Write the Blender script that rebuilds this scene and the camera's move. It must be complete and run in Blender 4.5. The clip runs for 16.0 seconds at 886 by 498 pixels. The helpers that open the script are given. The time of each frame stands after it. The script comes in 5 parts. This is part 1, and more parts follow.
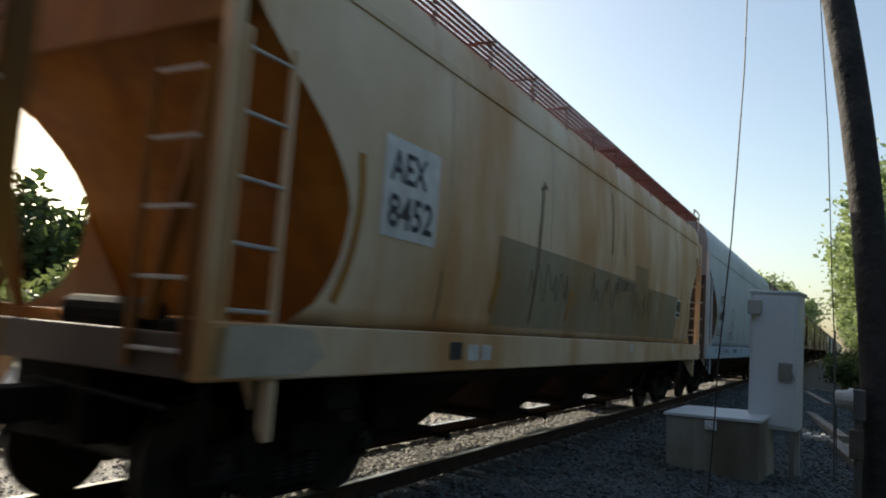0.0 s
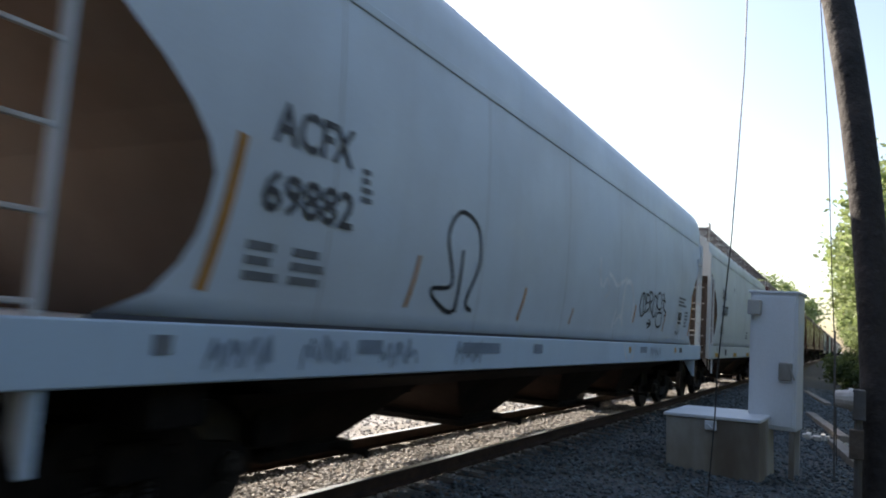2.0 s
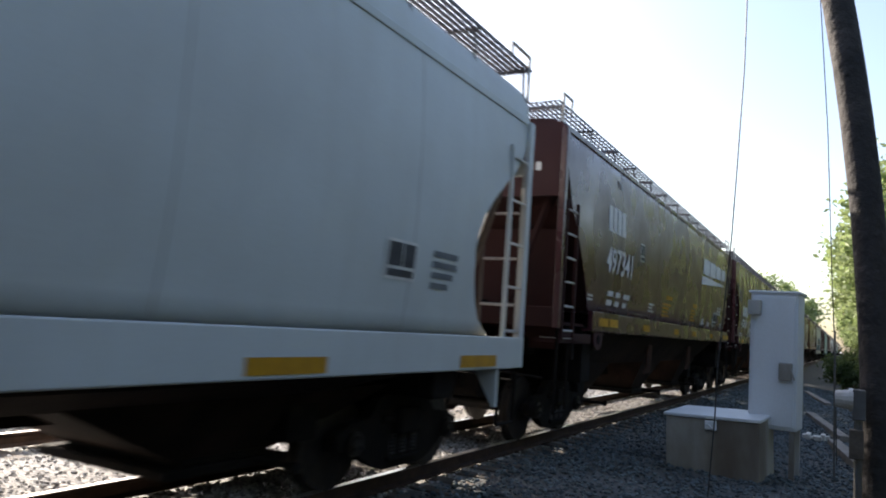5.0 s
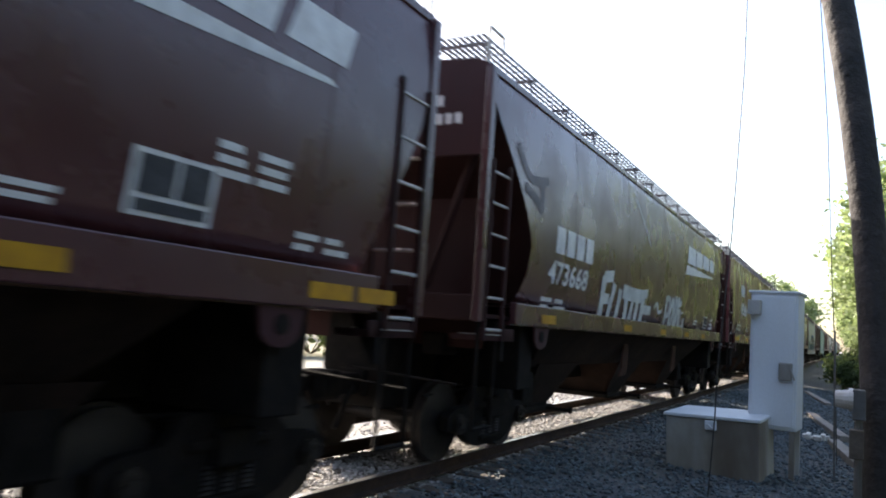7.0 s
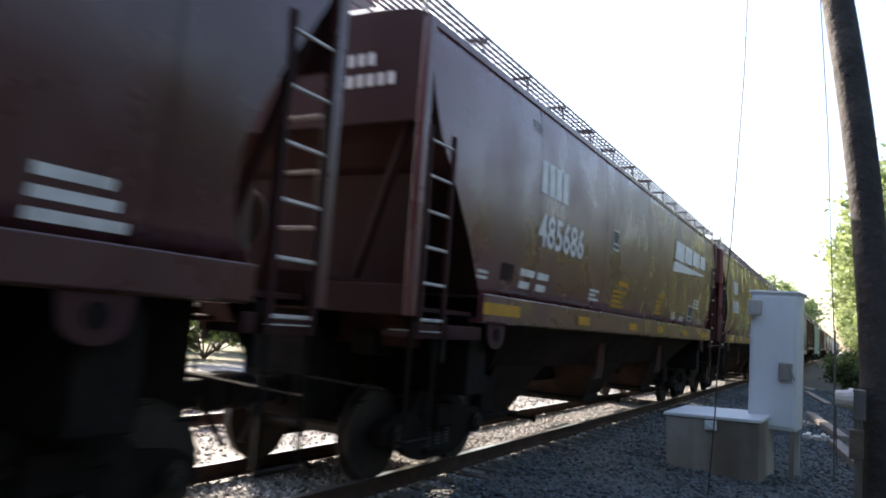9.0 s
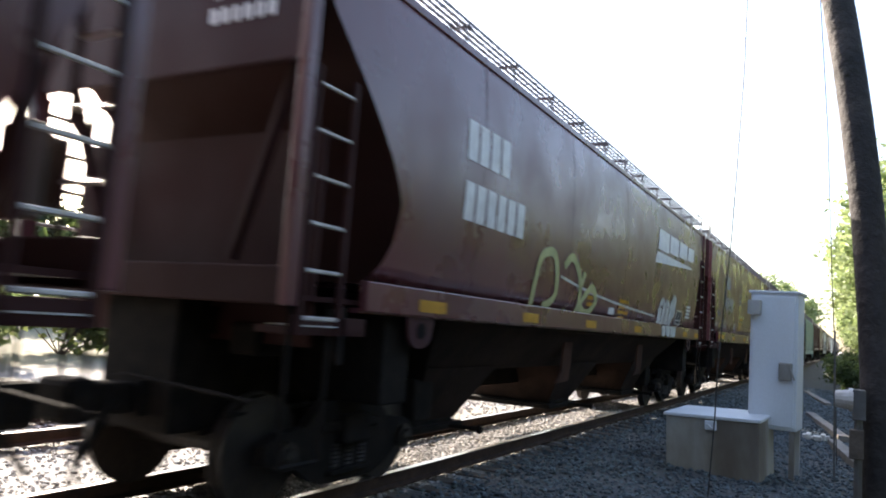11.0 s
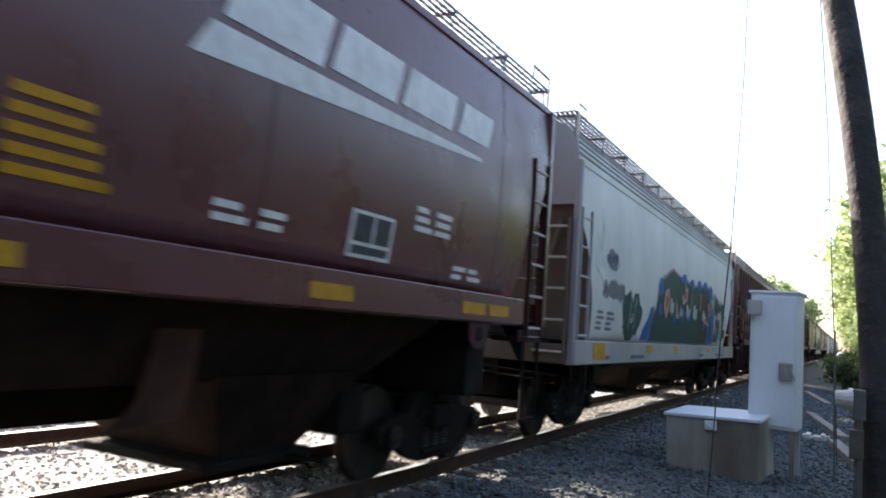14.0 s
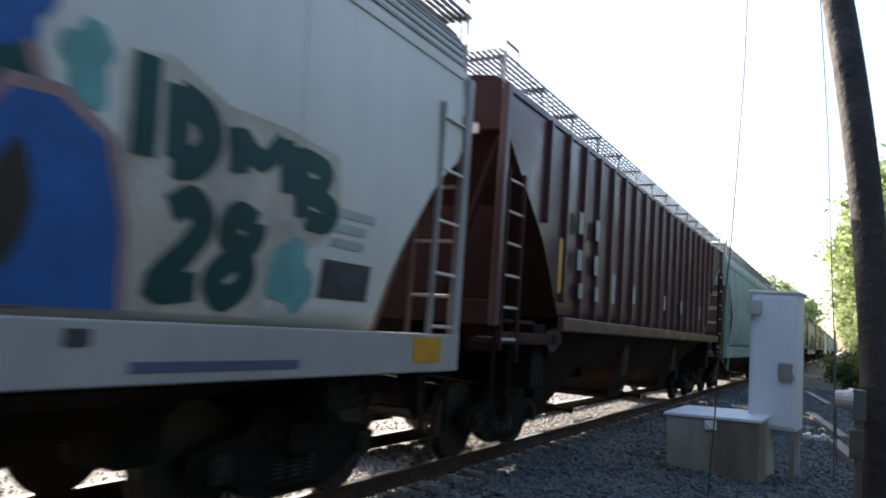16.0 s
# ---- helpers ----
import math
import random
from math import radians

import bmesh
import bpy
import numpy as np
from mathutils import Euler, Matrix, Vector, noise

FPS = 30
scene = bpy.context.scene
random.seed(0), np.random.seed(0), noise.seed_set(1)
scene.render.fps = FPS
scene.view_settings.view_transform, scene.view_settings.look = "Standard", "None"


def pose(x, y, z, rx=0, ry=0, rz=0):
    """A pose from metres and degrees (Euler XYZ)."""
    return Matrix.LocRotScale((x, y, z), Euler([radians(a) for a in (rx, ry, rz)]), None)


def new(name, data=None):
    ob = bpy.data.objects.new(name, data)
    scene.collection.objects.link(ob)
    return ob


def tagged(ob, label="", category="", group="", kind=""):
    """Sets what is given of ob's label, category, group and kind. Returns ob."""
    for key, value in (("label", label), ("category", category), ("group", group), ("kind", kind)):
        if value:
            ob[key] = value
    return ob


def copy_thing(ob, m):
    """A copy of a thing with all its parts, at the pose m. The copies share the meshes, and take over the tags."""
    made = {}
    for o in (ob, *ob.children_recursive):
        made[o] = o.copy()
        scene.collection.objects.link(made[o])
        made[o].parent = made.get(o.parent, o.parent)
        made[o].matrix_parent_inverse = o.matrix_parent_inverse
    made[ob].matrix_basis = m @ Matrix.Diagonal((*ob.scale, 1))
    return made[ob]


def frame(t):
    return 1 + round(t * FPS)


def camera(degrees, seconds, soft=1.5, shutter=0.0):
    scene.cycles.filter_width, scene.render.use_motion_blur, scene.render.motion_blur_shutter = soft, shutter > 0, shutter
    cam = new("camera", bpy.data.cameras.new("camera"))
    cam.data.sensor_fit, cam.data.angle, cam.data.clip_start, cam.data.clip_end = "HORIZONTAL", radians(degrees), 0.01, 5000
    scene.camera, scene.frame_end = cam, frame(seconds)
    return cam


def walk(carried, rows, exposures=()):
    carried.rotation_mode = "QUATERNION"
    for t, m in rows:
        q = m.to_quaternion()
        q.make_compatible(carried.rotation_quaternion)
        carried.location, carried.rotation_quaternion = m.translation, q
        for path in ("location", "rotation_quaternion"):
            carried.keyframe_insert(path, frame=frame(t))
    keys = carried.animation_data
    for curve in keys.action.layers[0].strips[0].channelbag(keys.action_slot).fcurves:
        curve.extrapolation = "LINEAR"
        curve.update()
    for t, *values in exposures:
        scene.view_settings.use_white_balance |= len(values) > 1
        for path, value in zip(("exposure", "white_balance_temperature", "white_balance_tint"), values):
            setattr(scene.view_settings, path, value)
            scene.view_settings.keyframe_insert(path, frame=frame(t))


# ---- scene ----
FOV = 62.0
EYE = (0.0, 0.0, 1.6)
cam = camera(FOV, 16.0, soft=1.9, shutter=0.28)
VIEW = pose(*EYE, 95.79, -3.98, 28.66)
walk(cam, [(0.0, VIEW), (16.0, VIEW)],
     exposures=[(0.0, 0.45, 7050, 5), (0.5, 0.75, 7250, 10), (1.0, 1.0, 7200, 13), (1.5, 0.88, 7250, 14), (2.0, 1.15, 6950, 13), (3.0, 1.15, 6850, 12), (5.8, 1.15, 6750, 13), (6.5, 1.45, 6750, 13), (7.2, 1.75, 6800, 13), (8.2, 1.9, 6800, 13),
                (9.0, 1.7, 6850, 14), (9.5, 2.0, 6900, 15), (12.0, 1.85, 6800, 13), (12.5, 1.8, 6750, 13), (13.0, 2.1, 6750, 13), (14.0, 1.95, 6800, 13), (15.4, 1.85, 6800, 13), (16.0, 1.7, 6800, 13)])

# ---- light ----
SUN_DIR = Vector((-1.0, 0.45, 0.0)).normalized()
SUN_EL = radians(29)
world = bpy.data.worlds.new("sky")
scene.world = world
world.use_nodes = True
wn = world.node_tree
sky = wn.nodes.new("ShaderNodeTexSky")
sky.sky_type, sky.sun_disc = "NISHITA", False
sky.sun_elevation = SUN_EL
sky.sun_rotation = math.atan2(SUN_DIR.x, SUN_DIR.y)
sky.air_density, sky.dust_density, sky.ozone_density = 1.0, 2.0, 1.0
wn.links.new(sky.outputs[0], wn.nodes["Background"].inputs[0])
wn.nodes["Background"].inputs[1].default_value = 0.15
sun = new("sun", bpy.data.lights.new("sun", "SUN"))
sun.data.energy, sun.data.angle, sun.data.color = 5.0, radians(0.5), (1.0, 0.93, 0.82)
to_sun = SUN_DIR * math.cos(SUN_EL) + Vector((0, 0, math.sin(SUN_EL)))
sun.rotation_mode = "QUATERNION"
sun.rotation_quaternion = to_sun.to_track_quat("Z", "Y")
sun.location = (-20, -5, 30)


# ---- materials ----
def mat_base(name, rough=0.6, metal=0.0):
    m = bpy.data.materials.new(name)
    m.use_nodes = True
    nt = m.node_tree
    b = nt.nodes["Principled BSDF"]
    b.inputs["Roughness"].default_value = rough
    b.inputs["Metallic"].default_value = metal
    co = nt.nodes.new("ShaderNodeTexCoord").outputs["Object"]
    return m, nt, b, co


def noise_at(nt, co, scale, detail=4.0, stretch=(1, 1, 1), rough=0.55):
    mp = nt.nodes.new("ShaderNodeMapping")
    mp.inputs["Scale"].default_value = stretch
    nt.links.new(co, mp.inputs[0])
    n = nt.nodes.new("ShaderNodeTexNoise")
    n.inputs["Scale"].default_value, n.inputs["Detail"].default_value = scale, detail
    n.inputs["Roughness"].default_value = rough
    nt.links.new(mp.outputs[0], n.inputs["Vector"])
    return n.outputs["Fac"]


def ramp(nt, fac, lo, hi, a=0.0, b=1.0):
    r = nt.nodes.new("ShaderNodeMapRange")
    r.inputs[1].default_value, r.inputs[2].default_value = lo, hi
    r.inputs[3].default_value, r.inputs[4].default_value = a, b
    nt.links.new(fac, r.inputs[0])
    return r.outputs[0]


def mixc(nt, fac, a, b):
    n = nt.nodes.new("ShaderNodeMix")
    n.data_type = "RGBA"
    for sock, v in ((n.inputs[0], fac), (n.inputs[6], a), (n.inputs[7], b)):
        if isinstance(v, (tuple, list)):
            sock.default_value = (*v[:3], 1)
        elif isinstance(v, float):
            sock.default_value = v
        else:
            nt.links.new(v, sock)
    return n.outputs[2]


def bump(nt, b, fac, strength, dist=0.01):
    n = nt.nodes.new("ShaderNodeBump")
    n.inputs["Strength"].default_value, n.inputs["Distance"].default_value = strength, dist
    nt.links.new(fac, n.inputs["Height"])
    nt.links.new(n.outputs[0], b.inputs["Normal"])


def paint(name, col, dirt=(0.10, 0.07, 0.05), amount=0.5, rough=0.5, streak=0.5, rust=None, rust_amount=0.0, gloss=0.5):
    """Weathered car paint: cloudy dirt, vertical streaks, fine grain."""
    m, nt, b, co = mat_base(name, rough)
    b.inputs["Specular IOR Level"].default_value = gloss
    big = ramp(nt, noise_at(nt, co, 0.55, 5.0), 0.42, 0.72, 0.0, amount)
    c = mixc(nt, big, col, dirt)
    st = ramp(nt, noise_at(nt, co, 2.2, 4.0, (1, 1.6, 0.12)), 0.5, 0.8, 0.0, streak)
    c = mixc(nt, st, c, tuple(0.5 * (p + q) for p, q in zip(col, dirt)))
    if rust:
        rs = ramp(nt, noise_at(nt, co, 1.0, 6.0, (1, 1, 0.28)), 0.44, 0.64, 0.0, rust_amount)
        c = mixc(nt, rs, c, rust)
    gr = ramp(nt, noise_at(nt, co, 38.0, 3.0), 0.35, 0.75, 0.0, 0.16)
    c = mixc(nt, gr, c, dirt)
    nt.links.new(c, b.inputs["Base Color"])
    nt.links.new(ramp(nt, noise_at(nt, co, 1.3, 4.0), 0.3, 0.7, rough - 0.1, rough + 0.14), b.inputs["Roughness"])
    bump(nt, b, noise_at(nt, co, 1.1, 3.0, (1, 1, 0.5)), 0.25, 0.02)
    return m


def grimy(name, col, col2, scale=6.0, rough=0.8, metal=0.0, bumps=0.4, dist=0.01, gloss=0.5):
    m, nt, b, co = mat_base(name, rough, metal)
    b.inputs["Specular IOR Level"].default_value = gloss
    a = ramp(nt, noise_at(nt, co, scale, 6.0), 0.35, 0.68)
    c = mixc(nt, a, col, col2)
    g = ramp(nt, noise_at(nt, co, scale * 9, 3.0), 0.4, 0.7, 0.0, 0.35)
    c = mixc(nt, g, c, tuple(0.6 * v for v in col))
    nt.links.new(c, b.inputs["Base Color"])
    bump(nt, b, noise_at(nt, co, scale * 5, 5.0), bumps, dist)
    return m


M_CREAM = paint("weathered_cream_paint", (0.80, 0.61, 0.41), (0.56, 0.36, 0.19), 0.75, 0.55, 0.7, (0.56, 0.26, 0.07), 0.85, 0.5)
M_CREAMEND = paint("rusty_orange_paint", (0.37, 0.155, 0.020), (0.09, 0.035, 0.012), 0.95, 0.65, 0.8, (0.15, 0.05, 0.014), 0.8, 0.2)
M_BLUEGREY = paint("pale_blue_grey_paint", (0.56, 0.63, 0.68), (0.38, 0.38, 0.38), 0.4, 0.5, 0.35)
M_BLUESILL = paint("light_blue_sill_paint", (0.50, 0.63, 0.74), (0.40, 0.44, 0.48), 0.4, 0.5, 0.4)
M_GREYWHITE = paint("pale_grey_paint", (0.60, 0.63, 0.62), (0.40, 0.38, 0.34), 0.4, 0.5, 0.35)
M_BROWN = paint("mineral_brown_paint", (0.088, 0.028, 0.033), (0.058, 0.030, 0.032), 0.6, 0.26, 0.4, gloss=0.65)
M_BROWN2 = paint("red_brown_paint", (0.132, 0.038, 0.045), (0.088, 0.039, 0.041), 0.6, 0.28, 0.4, gloss=0.65)
M_DKBROWN = paint("dark_brown_paint", (0.088, 0.034, 0.038), (0.055, 0.028, 0.030), 0.6, 0.36, 0.5)
M_OFFWHITE = paint("chalky_off_white_paint", (0.62, 0.61, 0.56), (0.40, 0.37, 0.33), 0.45, 0.55, 0.5)
M_TEAL = paint("faded_teal_paint", (0.20, 0.31, 0.29), (0.16, 0.2, 0.18), 0.5, 0.5, 0.4)
# Pale cars' sloped ends: dirt and the recess's shade share one dark colour.
M_DIRTSHADE = paint("dirty_shaded_slope_sheet", (0.135, 0.105, 0.088), (0.07, 0.053, 0.044), 0.8, 0.7, 0.7, gloss=0.25)
# Brown car ends: grime, plus the shade between cars put into the colour.
M_GRIMESHADE = paint("grimy_shaded_brown", (0.045, 0.016, 0.015), (0.022, 0.013, 0.011), 0.7, 0.7, 0.6, gloss=0.15)
# body brown darkened to hold the shade on the upper end walls
M_ENDTOP = paint("shaded_red_brown_end", (0.060, 0.020, 0.022), (0.035, 0.017, 0.017), 0.7, 0.6, 0.6, gloss=0.2)
# Pale cars' end walls: soot and the end-on shade in one darker grey.
M_SOOT = paint("sooty_shaded_grey_end", (0.30, 0.29, 0.30), (0.16, 0.14, 0.13), 0.7, 0.6, 0.7)
# The deep shade under the cars is put into these two base colours.
M_UNDER = grimy("shaded_black_underframe", (0.008, 0.007, 0.006), (0.020, 0.015, 0.012), 5.0, 0.85, gloss=0.12)
M_HOPPER = grimy("dirty_shaded_hopper_sheet", (0.015, 0.010, 0.008), (0.036, 0.022, 0.017), 2.0, 0.85, gloss=0.12)
# lighter brown than the hopper sheet, bounced light put into the colour
M_BAYSIDE = grimy("lit_brown_bay_sheet", (0.075, 0.036, 0.024), (0.035, 0.018, 0.013), 2.5, 0.85, gloss=0.1)
M_STEEL = grimy("worn_wheel_steel", (0.022, 0.018, 0.016), (0.045, 0.034, 0.027), 8.0, 0.5, 0.4)
M_RUNG = grimy("galvanised_rung", (0.62, 0.60, 0.57), (0.40, 0.35, 0.3), 9.0, 0.45, 0.1)
M_GRATE = grimy("galvanised_grating", (0.25, 0.245, 0.26), (0.17, 0.15, 0.15), 4.0, 0.5, 0.3)
M_OLDGRATE = grimy("dull_grey_grating", (0.22, 0.20, 0.20), (0.14, 0.11, 0.10), 4.0, 0.6, 0.2)
M_REDGRATE = grimy("rusty_red_grating", (0.30, 0.12, 0.095), (0.18, 0.08, 0.06), 4.0, 0.6, 0.1)
M_YELLOW = grimy("yellow_reflective_tape", (0.60, 0.29, 0.008), (0.42, 0.19, 0.01), 7.0, 0.4, 0.0, 0.1)
M_WHITE = grimy("white_stencil", (0.82, 0.80, 0.77), (0.62, 0.59, 0.56), 7.0, 0.5, 0.0, 0.1)
M_BLACK = grimy("black_stencil", (0.03, 0.03, 0.035), (0.07, 0.07, 0.075), 7.0, 0.6, 0.0, 0.1)
M_RAIL = grimy("rusty_rail", (0.035, 0.022, 0.017), (0.07, 0.04, 0.027), 6.0, 0.8, gloss=0.2)
M_HEAD = grimy("polished_rail_head", (0.62, 0.60, 0.58), (0.45, 0.42, 0.4), 3.0, 0.28, 0.9, 0.1)
M_TIE = grimy("creosoted_tie", (0.07, 0.052, 0.04), (0.15, 0.12, 0.095), 5.0, 0.85)
M_GEAR = grimy("dull_grey_gear", (0.13, 0.13, 0.13), (0.08, 0.07, 0.06), 6.0, 0.7)
M_CAB = paint("silver_grey_cabinet_paint", (0.70, 0.73, 0.76), (0.45, 0.44, 0.42), 0.25, 0.45, 0.3)
M_BOX = paint("stained_grey_box_paint", (0.44, 0.43, 0.40), (0.17, 0.14, 0.11), 0.9, 0.6, 1.0, (0.10, 0.07, 0.045), 0.75, 0.3)
M_POLE = grimy("weathered_pole_wood", (0.018, 0.016, 0.016), (0.055, 0.045, 0.043), 2.5, 0.8, 0.0, 0.8, 0.03)
M_WIRE = grimy("black_cable", (0.02, 0.02, 0.022), (0.05, 0.05, 0.05), 9.0, 0.6)
M_BARK = grimy("bark", (0.07, 0.05, 0.035), (0.14, 0.11, 0.08), 4.0, 0.9)


def leaf_mat(name, a, b2):
    m, nt, b, co = mat_base(name, 0.55)
    rnd = nt.nodes.new("ShaderNodeNewGeometry").outputs["Random Per Island"]
    c = mixc(nt, rnd, a, b2)
    nt.links.new(c, b.inputs["Base Color"])
    tr = nt.nodes.new("ShaderNodeBsdfTranslucent")
    nt.links.new(c, tr.inputs["Color"])
    mx = nt.nodes.new("ShaderNodeMixShader")
    mx.inputs[0].default_value = 0.5
    nt.links.new(b.outputs[0], mx.inputs[1])
    nt.links.new(tr.outputs[0], mx.inputs[2])
    nt.links.new(mx.outputs[0], nt.nodes["Material Output"].inputs["Surface"])
    return m


M_LEAF = leaf_mat("green_leaves", (0.09, 0.13, 0.04), (0.17, 0.20, 0.07))
M_LEAFDARK = leaf_mat("dark_green_leaves", (0.035, 0.06, 0.018), (0.07, 0.10, 0.03))
M_LEAFPALE = leaf_mat("yellow_green_leaves", (0.20, 0.27, 0.10), (0.31, 0.37, 0.17))


def gravel_mat():
    m, nt, b, co = mat_base("ballast_ground", 0.9)
    v = nt.nodes.new("ShaderNodeTexVoronoi")
    v.inputs["Scale"].default_value = 22.0
    nt.links.new(co, v.inputs["Vector"])
    grey = ramp(nt, v.outputs["Color"], 0.0, 1.0)
    c = mixc(nt, grey, (0.16, 0.155, 0.15), (0.48, 0.46, 0.44))
    far = ramp(nt, noise_at(nt, co, 0.25, 5.0), 0.45, 0.62, 0.0, 0.7)
    c = mixc(nt, far, c, (0.30, 0.26, 0.20))
    sep = nt.nodes.new("ShaderNodeSeparateXYZ")
    nt.links.new(co, sep.inputs[0])
    wob = nt.nodes.new("ShaderNodeMath")
    wob.operation = "MULTIPLY_ADD"
    wob.inputs[1].default_value = 3.0
    nt.links.new(noise_at(nt, co, 0.8, 4.0), wob.inputs[0])
    nt.links.new(sep.outputs[0], wob.inputs[2])
    # the train's shade, painted into the ground from the near rail outward
    near_shade = ramp(nt, wob.outputs[0], -2.95, -2.45, 0.0, 0.8)
    c = mixc(nt, near_shade, c, (0.032, 0.038, 0.040))
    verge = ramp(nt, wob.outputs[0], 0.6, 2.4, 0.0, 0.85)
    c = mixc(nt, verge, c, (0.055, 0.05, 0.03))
    yard = ramp(nt, wob.outputs[0], -15.0, -18.0, 0.0, 0.8)
    c = mixc(nt, yard, c, (0.20, 0.19, 0.11))
    nt.links.new(c, b.inputs["Base Color"])
    bump(nt, b, v.outputs["Distance"], 1.0, 0.03)
    return m


def stone_mat(name, dark, light):
    m, nt, b, co = mat_base(name, 0.85)
    rnd = nt.nodes.new("ShaderNodeNewGeometry").outputs["Random Per Island"]
    c = mixc(nt, rnd, dark, light)
    g = ramp(nt, noise_at(nt, co, 40.0, 3.0), 0.4, 0.7, 0.0, 0.5)
    c = mixc(nt, g, c, dark)
    nt.links.new(c, b.inputs["Base Color"])
    return m


M_GROUND = gravel_mat()
M_STONE = stone_mat("ballast_stone", (0.2, 0.19, 0.18), (0.58, 0.55, 0.52))
# ballast colour darkened towards teal to hold the train's shade
M_SHADESTONE = stone_mat("shaded_ballast_stone", (0.028, 0.038, 0.042), (0.165, 0.20, 0.212))


# ---- mesh tools ----
def box(bm, x0, y0, z0, x1, y1, z1, bev=0.0):
    m = Matrix.Translation(((x0 + x1) / 2, (y0 + y1) / 2, (z0 + z1) / 2)) @ Matrix.Diagonal((x1 - x0, y1 - y0, z1 - z0, 1))
    r = bmesh.ops.create_cube(bm, size=1.0, matrix=m)
    if bev:
        es = list({e for v in r["verts"] for e in v.link_edges})
        bmesh.ops.bevel(bm, geom=es, offset=bev, segments=2, affect="EDGES", profile=0.5)


def rod(bm, a, b, r, n=6, r2=None):
    a, b = Vector(a), Vector(b)
    d = b - a
    q = d.to_track_quat("Z", "Y").to_matrix().to_4x4()
    bmesh.ops.create_cone(bm, cap_ends=True, segments=n, radius1=r, radius2=r if r2 is None else r2, depth=d.length,
                          matrix=Matrix.Translation((a + b) / 2) @ q)


def prism(bm, pts, axis, lo, hi):
    """Closed outline pts in the two other axes, pushed along axis."""
    def at(p, k):
        return {"x": (k, p[0], p[1]), "y": (p[0], k, p[1]), "z": (p[0], p[1], k)}[axis]
    a = [bm.verts.new(at(p, lo)) for p in pts]
    b = [bm.verts.new(at(p, hi)) for p in pts]
    n = len(pts)
    bm.faces.new(a[::-1])
    bm.faces.new(b)
    for i in range(n):
        bm.faces.new((a[i], a[(i + 1) % n], b[(i + 1) % n], b[i]))
    bmesh.ops.recalc_face_normals(bm, faces=bm.faces)


def part(name, bm, material, parent=None, label="", smooth=False, at=None):
    me = bpy.data.meshes.new(name)
    bm.to_mesh(me)
    bm.free()
    me.materials.append(material)
    if smooth:
        for p in me.polygons:
            p.use_smooth = True
    ob = new(name, me)
    ob.parent = parent
    if at is not None:
        ob.matrix_basis = at
    return tagged(ob, label) if label else ob


def again(ob, parent, m):
    """One more object on the same mesh."""
    o = new(ob.name.split(".")[0], ob.data)
    o.parent, o.matrix_basis = parent, m
    return o


# ---- ground and tracks ----
TRACK, TRACK2, GROUND = -5.0, -9.25, -0.18


def build_ground():
    bm = bmesh.new()
    xs = [-900, -300, -100, -40, -20, -14] + [-13 + 0.5 * i for i in range(40)] + [8, 14, 30, 100, 300, 900]
    ys = [-300, -60, -15] + [-10 + 0.5 * i for i in range(110)] + [50, 65, 90, 140, 250, 500, 1200, 3000]
    grid = []
    for y in ys:
        row = []
        for x in xs:
            z = GROUND - 0.03
            if x > -2.6:
                z -= min(0.12, (x + 2.6) * 0.05)
            z += 0.035 * noise.noise((x * 0.9, y * 0.9, 1.0))
            row.append(bm.verts.new((x, y, z)))
        grid.append(row)
    for i in range(len(ys) - 1):
        for j in range(len(xs) - 1):
            bm.faces.new((grid[i][j], grid[i][j + 1], grid[i + 1][j + 1], grid[i + 1][j]))
    g = part("ground", bm, M_GROUND, smooth=True)
    tagged(g, "grey crushed-stone ground beside the railway tracks", "ground", kind="structure")


def build_stones():
    rng = random.Random(4)
    shapes = []
    for k in range(7):
        b = bmesh.new()
        bmesh.ops.create_icosphere(b, subdivisions=1, radius=1.0)
        for v in b.verts:
            v.co *= 0.7 + 0.5 * rng.random()
            v.co.z *= 0.7
        b.verts.ensure_lookup_table()
        shapes.append((np.array([v.co[:] for v in b.verts]), [[v.index for v in f.verts] for f in b.faces]))
        b.free()
    heaps = {False: ([], [], [0]), True: ([], [], [0])}
    for k in range(64000):
        y = 2.0 + 38.0 * rng.random() ** 1.6
        x = -12.0 + 13.5 * rng.random()
        u = rng.random()
        if u < 0.3:
            x = -3.9 + 4.6 * rng.random()
        elif u < 0.55:
            x = -5.68 + 1.36 * rng.random()
        s = (0.012 + 0.019 * rng.random() ** 1.5) * (1 + y / 38)
        p, f = shapes[k % 7]
        a = rng.random() * 6.28
        c, d = math.cos(a), math.sin(a)
        q = p * s
        q = np.stack([q[:, 0] * c - q[:, 1] * d + x, q[:, 0] * d + q[:, 1] * c + y, q[:, 2] + GROUND - 0.02 - max(0, min(0.12, (x + 2.6) * 0.05)) + 0.02 * rng.random()], 1)
        # stones on the camera's side of the rail get the shade-dark colour
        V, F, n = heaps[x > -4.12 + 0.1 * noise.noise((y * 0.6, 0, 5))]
        V.append(q)
        F += [[i + n[0] for i in t] for t in f]
        n[0] += len(p)
    for near, name, mat, label in ((False, "ballast_stones", M_STONE, "loose pale grey crushed ballast stones around the rails"), (True, "shaded_stones", M_SHADESTONE, "loose ballast stones beside the track, darkened in colour for shade")):
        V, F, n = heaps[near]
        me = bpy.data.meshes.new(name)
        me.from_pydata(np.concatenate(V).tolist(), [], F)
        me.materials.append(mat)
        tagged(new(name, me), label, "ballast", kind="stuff")


